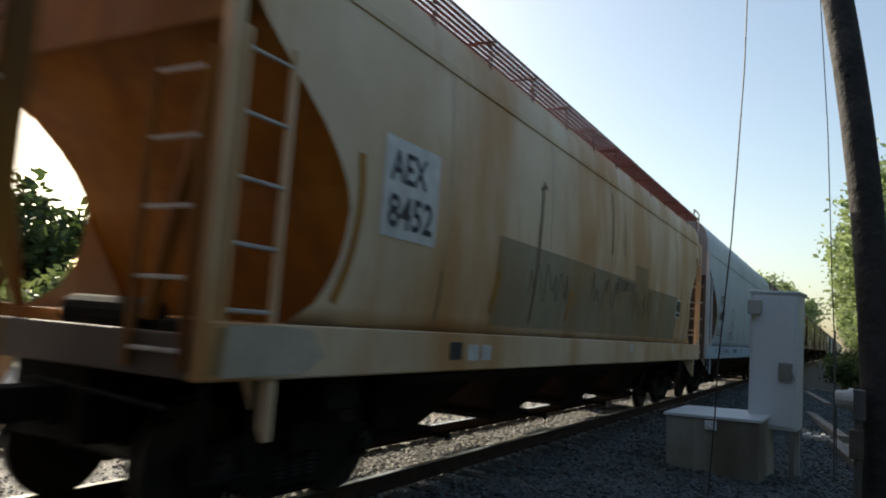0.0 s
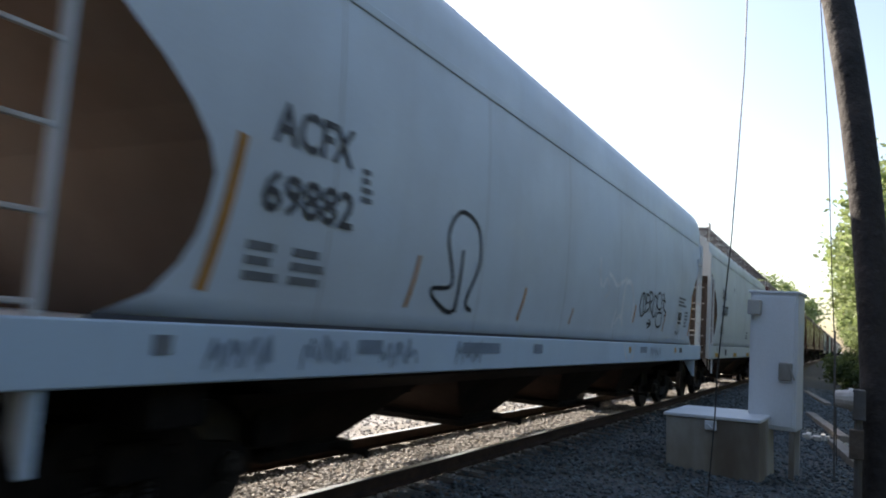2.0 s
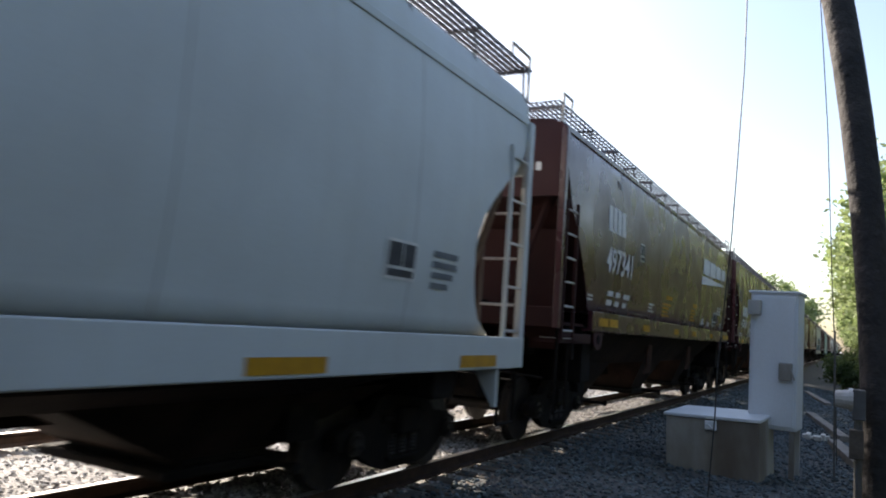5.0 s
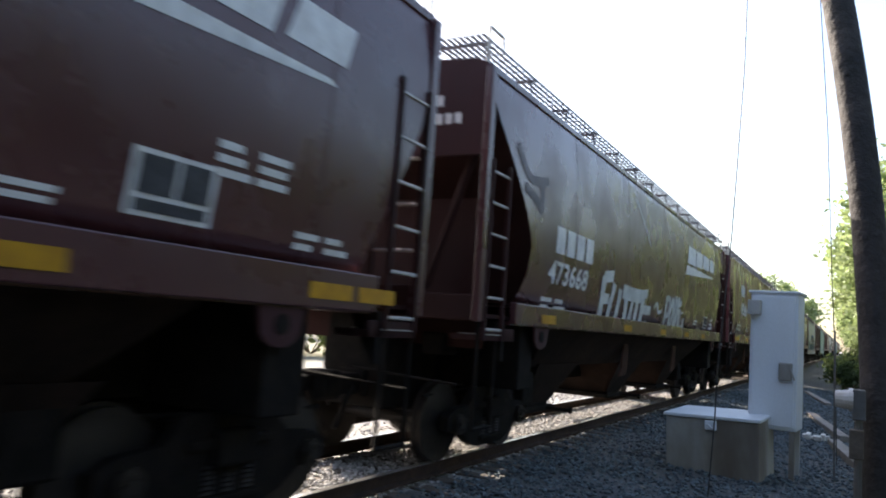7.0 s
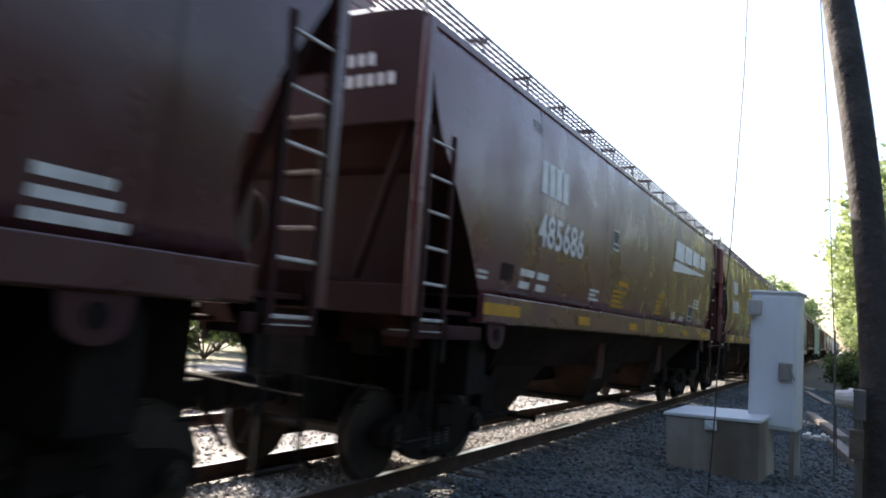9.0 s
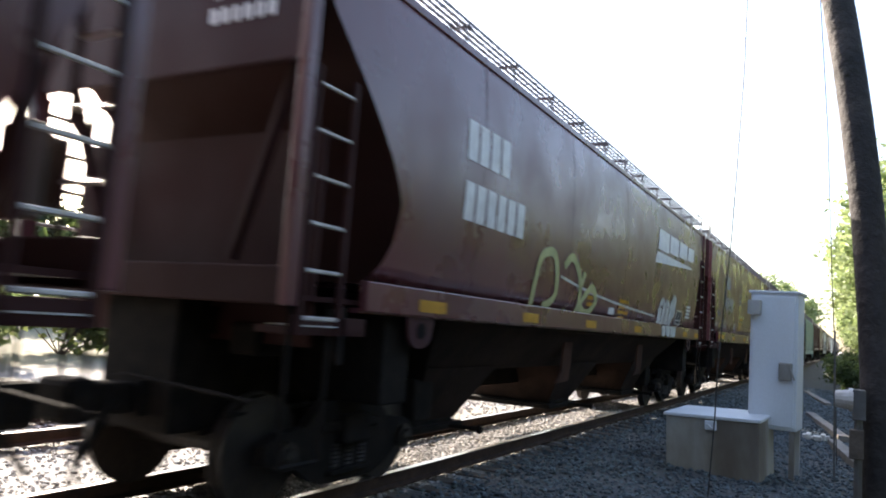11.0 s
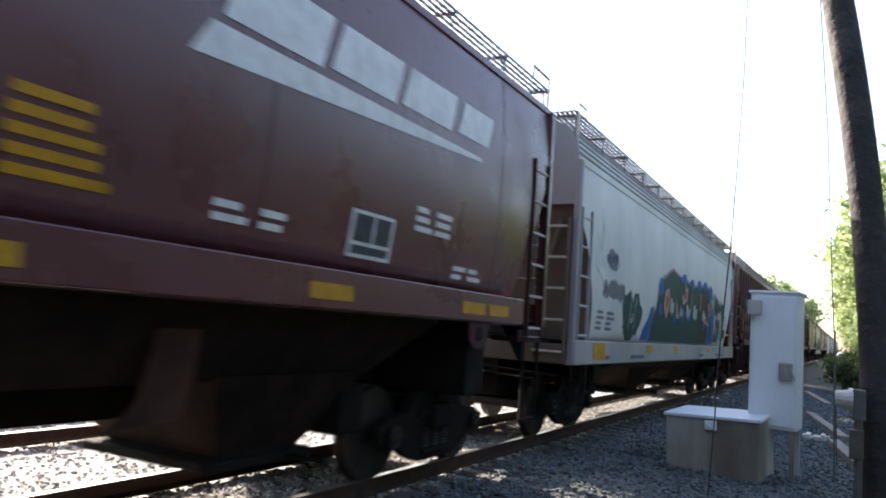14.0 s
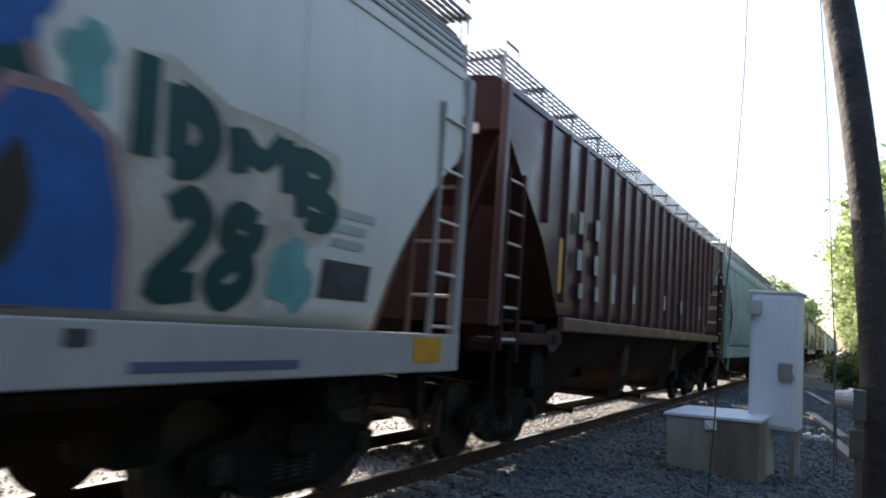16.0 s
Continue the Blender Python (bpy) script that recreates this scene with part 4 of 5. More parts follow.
bars(c, s, 16.5, 1.90, 16.95, 2.30, 5, P_SLATE)
for y, w, m in ((1.24, 0.13, P_SLATE), (5.0, 0.9, P_SLATEBLUE), (15.8, 0.26, M_BLACK), (11.4, 0.13, M_YELLOW), (15.28, 0.16, M_YELLOW), (6.9, 0.3, P_SLATEBLUE), (12.2, 0.5, P_SLATEBLUE), (3.2, 0.35, P_SLATEBLUE)):
    strip(c, s, y, 1.32, y + w, 1.43, m, "sill_label", 1, True)
strip(c, s, 0.9, 1.50, 17.6, 1.528, P_SEAMDARK, "weld_seam", 2)

for a, b, n, seed in ((1.62, 2.25, 4, 301), (2.5, 3.1, 3, 302), (3.5, 4.1, 3, 303), (4.85, 5.45, 3, 304), (13.0, 13.9, 4, 305)):
    scrawl(c, s, a, 1.20, b, 1.46, n, 0.022, P_SLATEBLUE, seed, 1, True)
for w, path in ((0.05, [(11.12, 1.48), (11.09, 1.40), (11.15, 1.3), (11.28, 1.19)]), (0.05, [(11.79, 1.48), (11.78, 1.42), (11.68, 1.28), (11.56, 1.2)])):
    stroke(c, s, path, w, P_FAINT, 1, sill=True)

# pale grey car
c, s = CAR_DAK, SH_DAK
lettering(c, s, "DAKX", 2.22, 2.94, 3.08, 3.26, M_BLACK, "black stencilled letters")
lettering(c, s, "252377", 2.19, 2.45, 3.50, 2.76, M_BLACK, "black stencilled numbers")
bars(c, s, 2.1, 1.88, 3.06, 2.12, 3, P_SLATE, 2)
bars(c, s, 8.5, 1.8, 9.4, 2.1, 3, P_SLATE)
plate(c, s, 13.2, 1.95, 13.7, 2.3)
bars(c, s, 14.0, 1.9, 14.6, 2.3, 4, P_SLATE)
reflectors(c, s, (0.88, 4.7, 8.3, 11.6, 14.6), 1.18, 1.30, 0.85)
strip(c, s, 2.82, 1.23, 3.15, 1.42, M_BLACK, "sill_label", 1, True)
strip(c, s, 1.19, 1.32, 1.28, 1.47, M_BLACK, "sill_label", 1, True)
strip(c, s, 4.9, 3.35, 5.02, 3.5, M_BLACK, "sill_label", 1)

# brown cars of one family
for c, s, num, dy, nz in ((CAR_497, SH_497, "497341", 0.0, 0.0), (CAR_485, SH_485, "485686", 0.8, 0.05), (CAR_488, SH_STR, "488038", 0.65, 0.03)):
    block_row(c, s, 2.10 + dy, 3.28 + nz, 3.15 + dy, 3.70 + nz, 4, P_WORN if c is CAR_488 else M_WHITE)
    lettering(c, s, num, 2.07 + dy, 2.60 + nz, 3.66 + dy + 0.2 * (dy > 0), 3.04 + nz, P_WORN if c is CAR_488 else M_WHITE, "white stencilled numbers")
    plate(c, s, 4.2 + 2.0 * (dy > 0), 3.0, 4.5 + 2.0 * (dy > 0), 3.34)
    white = P_WORN if c is CAR_488 else M_WHITE
    bars(c, s, 2.35 + 0.18 * dy, 2.06, (3.8 if dy == 0 else 3.58), 2.36, 2, white, 3 if dy == 0 else 2)
    bars(c, s, 2.62, 4.06, 3.1, 4.2, 3, P_WORN)
    bars(c, s, 1.35, 2.1, 1.7, 2.22, 2, M_WHITE)
    bars(c, s, 6.42, 2.06, 7.4, 2.38, 4, M_YELLOW)
    strip(c, s, 6.7, 2.45, 7.28, 2.53, M_YELLOW, "stencil_line")
    if c is CAR_488:
        bars(c, s, 9.88, 2.14, 10.58, 2.62, 5, M_YELLOW)
        bars(c, s, 11.2, 2.13, 12.05, 2.3, 2, M_WHITE, 2)
    else:
        bars(c, s, 9.56, 2.08, 10.4, 2.40, 4, M_YELLOW)
        strip(c, s, 9.76, 2.43, 10.28, 2.53, M_YELLOW, "stencil_line")
        bars(c, s, 11.2, 2.06, 11.8, 2.22, 3, M_WHITE)
        bars(c, s, 12.05, 2.04, 12.75, 2.16, 2, M_WHITE)
    bars(c, s, 5.2, 2.1, 5.8, 2.3, 3, M_WHITE)
    road_mark(c, s, -0.15 if c is CAR_497 else 0.0)
    px0 = 12.62 if c is CAR_488 else 12.98
    plate(c, s, px0, 2.08, px0 + 0.62, 2.46)
    bars(c, s, 13.57, 2.40, 14.3, 2.66, 3, M_WHITE, 2)
    bars(c, s, 14.4, 2.04, 15.1, 2.2, 2, M_WHITE, 2)
    reflectors(c, s, (1.36, 1.86) if c is CAR_485 else (1.70, 2.26) if c is CAR_497 else (1.42, 2.0), 1.73, 1.86)
    reflectors(c, s, (4.5, 7.3, 9.46, 12.1, 14.5, 15.1), 1.72, 1.84, 0.52)

blob(CAR_488, SH_STR, 1.72, 2.50, 0.32, 0.09, 210, P_FADED, 1, 0.3)
strip(CAR_485, SH_485, 1.94, 2.14, 2.28, 2.34, M_GRIMESHADE, "painted_over_patch")

# tagged brown car
c, s = CAR_473, SH_473
block_row(c, s, 2.18, 2.64, 3.86, 3.00, 4, M_WHITE)
lettering(c, s, "473668", 2.0, 2.22, 3.64, 2.54, M_WHITE, "white stencilled numbers")
bars(c, s, 1.9, 1.87, 2.95, 2.06, 2, M_WHITE, 2)
for w, path in ((0.22, [(4.55, 2.52), (4.6, 1.9)]), (0.18, [(4.55, 2.5), (5.0, 2.55)]), (0.16, [(4.6, 2.2), (4.9, 2.22)]), (0.2, [(5.1, 2.45), (5.0, 1.95), (5.35, 1.9), (5.45, 2.4)]),
                (0.24, [(5.6, 2.38), (6.3, 2.36), (7.0, 2.38)]), (0.2, [(5.82, 2.4), (5.92, 1.9), (6.15, 1.9), (6.22, 2.3)]), (0.2, [(6.5, 2.4), (6.52, 1.88)]),
                (0.22, [(6.85, 2.4), (6.92, 1.9), (7.3, 1.9)]), (0.17, [(6.9, 2.42), (7.14, 2.44)]), (0.17, [(6.95, 2.17), (7.5, 2.17)])):
    stroke(c, s, [(4.42 + (y - 4.5) * 1.14, 1.80 + (z - 1.88) * 1.16) for y, z in path], w * 1.05, P_CHALK)
stroke(c, s, [(8.1, 2.2), (8.3, 2.3), (8.55, 2.14), (8.8, 2.2)], 0.08, P_CHALK)
for w, path in ((0.16, [(8.8, 2.45), (8.85, 1.92)]), (0.13, [(8.85, 2.42), (9.15, 2.38), (9.1, 2.15), (8.9, 2.12)]), (0.17, [(9.4, 2.42), (9.28, 2.1), (9.45, 1.92), (9.6, 2.2), (9.45, 2.45)]),
                (0.2, [(9.75, 2.5), (9.82, 1.95)]), (0.2, [(10.1, 2.5), (10.02, 2.2), (9.98, 1.95)]), (0.16, [(9.8, 2.4), (10.1, 2.38)]), (0.14, [(10.15, 2.36), (10.42, 2.4)]),
                (0.2, [(10.22, 2.28), (10.33, 2.02), (10.52, 1.89), (10.75, 1.92), (10.86, 2.0), (10.82, 2.12)]), (0.06, [(10.47, 2.22), (10.7, 2.23)])):
    stroke(c, s, [(9.12 + (y - 8.78), 1.81 + (z - 1.88) * 1.25) for y, z in path], w, P_CHALK)
stroke(c, s, [(6.35, 4.1), (6.7, 3.85), (7.1, 3.6), (7.45, 3.36)], 0.035, P_FAINT, 1, "pale_streak")
for path in ([(0.75, 3.75), (1.1, 3.45), (1.5, 3.45), (1.76, 3.5)], [(1.0, 3.3), (1.4, 3.2), (1.62, 3.08)], [(1.55, 3.5), (1.62, 3.08)]):
    stroke(c, s, path, 0.12, P_FADED, 1)
road_mark(c, s, 0.12, 0.06)
plate(c, s, 13.95, 1.97, 14.5, 2.28)
bars(c, s, 14.87, 1.94, 15.6, 2.27, 3, M_WHITE)
bars(c, s, 12.6, 2.0, 13.4, 2.15, 2, M_WHITE)
reflectors(c, s, (1.7, 5.6, 8.4, 10.92, 13.2), 1.69, 1.80)

# sprayed red-brown car
c, s = CAR_TAG, SH_TAG
road_mark(c, s, 0.0, 0.02)
block_row(c, s, 2.5, 3.28, 3.6, 3.70, 4, M_WHITE)
block_row(c, s, 2.5, 2.66, 4.1, 3.06, 6, M_WHITE)
patch([(11.5, 1.92), (11.48, 2.2), (11.6, 2.4), (11.82, 2.48), (12.05, 2.36), (12.15, 2.45), (12.4, 2.43), (12.5, 2.3), (12.62, 2.46), (12.9, 2.5), (12.98, 2.1), (12.86, 1.92)], P_CHALK, 2, c, s)
for a, b in ((11.5, 11.85), (11.9, 12.3), (12.34, 12.86)):
    patch([(a, 1.88), (a + 0.02, 1.70), (a + 0.12, 1.66), (b - 0.1, 1.665), (b - 0.02, 1.72), (b, 1.88)], P_CHALK, 2, c, s, True)
for path in ([(11.84, 2.38), (11.8, 2.15), (11.83, 1.95)], [(12.1, 2.32), (12.12, 2.1), (12.08, 1.95)], [(12.5, 2.27), (12.48, 2.1), (12.5, 1.95)], [(11.62, 2.28), (11.75, 2.24)], [(12.25, 2.3), (12.36, 2.28)]):
    stroke(c, s, path, 0.045, M_BROWN2, 4)
stroke(c, s, [(5.5, 2.35), (7.0, 2.22), (9.0, 2.12), (11.3, 2.05)], 0.035, P_CHALK)
for seed, pts in enumerate(([(5.6, 2.5), (5.9, 2.65), (6.3, 2.4), (6.4, 2.0), (6.1, 1.7), (5.8, 1.9)], [(6.5, 2.5), (6.4, 2.1), (6.8, 1.9), (7.2, 2.1), (6.9, 2.3), (6.5, 2.0), (6.8, 1.7)],
                            [(4.6, 1.8), (4.7, 2.5), (5.2, 2.6), (5.4, 2.1), (5.0, 1.9)], [(6.9, 1.75), (7.6, 1.72), (8.1, 1.70)])):
    stroke(c, s, pts, 0.12, P_LIME if seed != 3 else P_CHALK, 2)
bars(c, s, 6.8, 1.9, 7.25, 2.3, 4, M_YELLOW)
bars(c, s, 8.55, 1.87, 9.3, 2.25, 4, M_YELLOW)
strip(c, s, 8.0, 1.95, 8.33, 2.06, M_WHITE, "sill_label")
plate(c, s, 13.3, 1.95, 13.9, 2.28)
blob(c, s, 12.9, 2.33, 0.24, 0.24, 5, P_CHALK, 3, 0.15)
blob(c, s, 12.72, 1.93, 0.13, 0.22, 6, P_CHALK, 3, 0.15)
bars(c, s, 14.36, 2.12, 15.1, 2.45, 4, M_WHITE)
reflectors(c, s, (1.7, 4.1, 6.5, 9.3, 13.74, 15.2), 1.69, 1.80)

# graffiti car
c, s = CAR_WHITE, SH_WHITE
blob(c, s, 1.72, 2.82, 0.30, 0.16, 33, P_SLATE, 1, 0.25)
scrawl(c, s, 1.45, 2.70, 2.1, 2.98, 3, 0.05, P_NAVY, 34, 2)
scrawl(c, s, 1.35, 2.16, 2.60, 2.50, 6, 0.10, P_SLATE, 35, 1)
bars(c, s, 1.15, 1.66, 2.2, 2.0, 4, P_SLATE, 2)

# small dark word and blue figure before the large piece
for k, (cy, cz, ry, rz, m) in enumerate(((2.95, 2.0, 0.30, 0.44, P_GREEN), (3.55, 2.0, 0.30, 0.42, P_GREEN), (3.2, 1.7, 0.45, 0.15, P_GREEN))):
    blob(c, s, cy, cz, ry, rz, 40 + k, m, 1 + k % 2, 0.30, 1.53)
patch([(4.05, 1.55), (4.2, 1.8), (4.45, 1.95), (4.6, 2.2), (4.85, 2.25), (4.95, 1.9), (4.9, 1.55)], P_BLUE, 1)
for path in ([(3.02, 2.36), (3.06, 2.05), (3.04, 1.72)], [(3.40, 2.34), (3.38, 2.0), (3.42, 1.74)]):
    stroke(c, s, path, 0.035, P_GREY, 4)
# the large piece: pink rim, dark green field, coloured flames, pale letters
RIM = [(4.72, 1.7), (4.8, 2.12), (5.0, 2.22), (5.12, 2.5), (5.35, 2.82), (5.6, 2.92), (5.9, 2.99), (6.17, 3.09), (6.53, 3.17), (6.9, 3.12), (7.51, 3.05), (8.46, 3.02), (9.0, 2.98), (9.6, 3.05), (10.3, 3.07), (11.0, 3.12), (11.4, 3.08), (11.7, 2.85), (11.85, 2.5), (11.85, 1.53), (4.7, 1.53)]
patch(RIM, P_PINK, 1)
patch([(4.77, 1.7), (4.85, 2.08), (5.05, 2.18), (5.17, 2.46), (5.4, 2.77), (5.65, 2.87), (5.95, 2.94), (6.2, 3.03), (6.53, 3.11), (6.9, 3.06), (7.51, 2.99), (8.46, 2.96), (9.0, 2.92), (9.6, 2.99), (10.3, 3.01), (11.0, 3.05), (11.35, 3.02), (11.62, 2.80), (11.78, 2.5), (11.78, 1.54), (4.75, 1.54)], P_GREEN, 2)
patch([(9.95, 1.56), (9.9, 2.4), (10.05, 2.85), (10.6, 2.95), (11.2, 2.9), (11.4, 2.3), (11.35, 1.56)], P_DARK, 3)
for k, (cy, cz, ry, rz) in enumerate(((5.35, 2.66, 0.20, 0.2), (5.42, 2.2, 0.2, 0.12), (7.72, 3.03, 0.32, 0.12), (8.75, 2.98, 0.24, 0.13), (9.7, 3.04, 0.28, 0.12), (10.6, 3.08, 0.3, 0.12), (11.5, 2.95, 0.28, 0.2), (6.9, 2.08, 0.13, 0.12), (7.75, 2.2, 0.13, 0.2), (8.6, 2.18, 0.1, 0.12), (10.72, 1.98, 0.18, 0.08))):
    blob(c, s, cy, cz, ry, rz, 80 + k, P_BLUE, 4, 0.22)
for pts in ([(5.62, 2.3), (5.70, 2.58), (5.9, 2.68), (6.12, 2.67), (6.2, 2.45), (6.1, 2.2), (5.98, 2.03), (5.78, 2.14)], [(6.8, 2.49), (7.0, 2.38), (7.2, 2.2), (7.31, 2.09), (7.1, 2.07), (6.9, 2.2)],
            [(7.48, 2.63), (7.6, 2.66), (7.72, 2.62), (7.84, 2.94), (8.0, 2.84), (8.18, 2.84), (8.1, 2.55), (7.85, 2.45), (7.59, 2.42)], [(8.68, 2.80), (8.75, 2.5), (8.68, 2.25), (8.54, 2.3), (8.6, 2.6)],
            [(9.85, 2.85), (10.02, 2.8), (10.0, 2.4), (9.9, 2.35)], [(11.1, 2.6), (11.3, 2.7), (11.42, 2.4), (11.2, 2.2)], [(10.5, 2.2), (10.9, 2.3), (11.0, 2.1), (10.7, 2.05)]):
    patch(pts, P_SKIN, 5)
    my, mz = sum(a for a, _ in pts) / len(pts), sum(b for _, b in pts) / len(pts)
    patch([(my + (a - my) * 0.48, mz + (b - mz) * 0.48) for a, b in pts], P_RED, 6)
for k, (a, b, z0, z1) in enumerate(((6.2, 6.66, 2.11, 2.5), (7.27, 7.64, 2.08, 2.38), (8.02, 8.52, 2.1, 2.46), (8.9, 9.5, 2.09, 2.5), (10.23, 10.66, 2.11, 2.44), (11.0, 11.3, 1.98, 2.2))):
    m = 0.5 * (a + b)
    patch([(a, z0 + 0.06), (a + 0.03, z1), (m - 0.02, z1 - 0.02), (m, z1 - 0.11), (b - 0.04, z1 - 0.08), (b, z0 + 0.1), (b - 0.1, z0 + 0.08), (m, z0), (m - 0.06, z0 + 0.09)], P_GREY, 7)
# blue figure with a dark eye
patch([(11.3, 1.54), (11.36, 2.3), (11.58, 2.62), (11.86, 2.64), (12.18, 2.46), (12.34, 2.0), (12.41, 1.54)], P_PINK, 5)
patch([(11.35, 1.55), (11.42, 2.28), (11.6, 2.55), (11.84, 2.57), (12.12, 2.42), (12.28, 2.0), (12.35, 1.55)], P_BLUE, 6)
blob(c, s, 11.66, 2.0, 0.12, 0.3, 152, P_DARK, 7, 0.12)
blob(c, s, 11.98, 2.80, 0.16, 0.2, 151, P_TEAL, 1, 0.3)
# thick dark letters on a cream ground
patch([(12.2, 2.95), (12.5, 3.02), (12.95, 2.86), (13.5, 2.86), (14.1, 2.80), (14.2, 2.3), (13.95, 2.1), (13.5, 1.9), (13.5, 1.55), (12.38, 1.55), (12.34, 2.1), (12.22, 2.4)], P_CREAMY, 1)
for w, path in ((0.17, [(12.33, 2.96), (12.36, 2.40)]), (0.17, [(12.55, 2.86), (12.59, 2.44)]), (0.2, [(12.56, 2.80), (12.76, 2.74), (12.83, 2.58), (12.72, 2.44), (12.56, 2.42)]),
                (0.16, [(13.03, 2.74), (13.09, 2.46)]), (0.15, [(13.07, 2.70), (13.28, 2.58), (13.47, 2.76)]), (0.15, [(13.5, 2.78), (13.56, 2.42)]),
                (0.16, [(13.64, 2.76), (13.74, 2.28)]), (0.15, [(13.66, 2.70), (13.95, 2.66), (13.9, 2.52), (13.72, 2.48), (14.05, 2.40), (14.02, 2.28), (13.78, 2.27)]),
                (0.18, [(12.60, 2.14), (12.74, 2.22), (12.86, 2.10), (12.76, 1.92), (12.58, 1.70), (12.88, 1.72)]),
                (0.17, [(13.30, 2.16), (13.12, 2.20), (13.06, 2.06), (13.22, 1.94), (13.28, 1.78), (13.12, 1.66), (13.0, 1.78), (13.14, 1.92), (13.3, 2.06), (13.30, 2.16)])):
    stroke(c, s, path, w, P_GREEN, 3)
blob(c, s, 13.72, 1.86, 0.24, 0.24, 161, P_TEAL, 2, 0.25, 1.53)
plate(c, s, 14.05, 1.73, 14.68, 2.02, M_BLACK)
bars(c, s, 14.1, 2.1, 14.8, 2.45, 3, P_GREY)
strip(c, s, 0.83, 1.22, 1.44, 1.47, M_YELLOW, "reflective_strip", 1, True)
strip(c, s, 15.35, 1.24, 15.85, 1.47, M_YELLOW, "reflective_strip", 1, True)
reflectors(c, s, (4.2, 6.68, 11.05), 1.33, 1.45, 0.5)
for y, w, m in ((1.86, 0.38, P_TEAL), (1.46, 0.22, P_RED), (9.8, 0.66, P_NAVY), (12.4, 1.4, P_NAVY), (3.0, 1.0, P_NAVY)):
    strip(c, s, y, 1.22, y + w, 1.28, m, "sill_label", 1, True)
strip(c, s, 12.0, 1.36, 12.15, 1.45, M_BLACK, "sill_label", 1, True)
for w, path in ((0.10, [(1.16, 3.6), (1.2, 3.2), (1.16, 2.95)]), (0.12, [(0.8, 3.15), (1.1, 2.95), (1.5, 2.65)]), (0.14, [(0.85, 2.7), (1.2, 2.6), (1.35, 2.5)])):
    stroke(c, s, path, w, P_CHALK)

# ribbed car
c, s = CAR_RIB, SH_RIB
for y, z, h in ((2.7, 3.03, 0.32), (3.5, 3.03, 0.32), (2.7, 2.5, 0.3), (3.5, 2.5, 0.3), (2.8, 2.1, 0.22), (3.6, 2.1, 0.22), (4.5, 2.12, 0.5)):
    strip(c, s, y, z, y + 0.2, z + h, P_WORN, "stencil_line")
strip(c, s, 1.92, 2.12, 2.05, 2.86, M_YELLOW, "reflective_strip")
for y in (5.85, 8.4, 10.2, 12.6):
    strip(c, s, y, 2.2, y + 0.2, 2.5, P_WORN, "stencil_line")

# long battens on the roof slope of the graffiti car
for sd in (-1, 1):
    for a in (6, 13, 21, 30, 40, 52):
        r = radians(a)
        bx, bz = SH_WHITE.x(SH_WHITE.eave) * math.cos(r) ** SH_WHITE.full, SH_WHITE.eave + (SH_WHITE.top - SH_WHITE.eave) * math.sin(r) ** 0.8
        bm = bmesh.new()
        box(bm, sd * bx - 0.012, 0.06, bz - 0.012, sd * bx + 0.012, SH_WHITE.L - 0.06, bz + 0.016)
        part("roof_batten", bm, M_SOOT, CAR_WHITE)

# weld seams down the light cars' sides
for c, s, n in ((CAR_AEX, SH_AEX, 6), (CAR_ACF, SH_ACF, 7), (CAR_DAK, SH_DAK, 6), (CAR_WHITE, SH_WHITE, 6)):
    for k in range(1, n):
        y = s.L * k / n + 0.13
        strip(c, s, y, s.s1 + 0.02, y + 0.012, s.eave - 0.06, M_SEAM, "weld_seam", 0)
for c, s in ((CAR_497, SH_497), (CAR_473, SH_473), (CAR_485, SH_485), (CAR_TAG, SH_TAG), (CAR_488, SH_STR)):
    for y in (2.9, 5.8, 8.7, 11.6, s.L - 1.5):
        strip(c, s, y, s.s1 + 0.02, y + 0.012, s.eave - 0.06, M_GRIMESHADE, "weld_seam", 0)


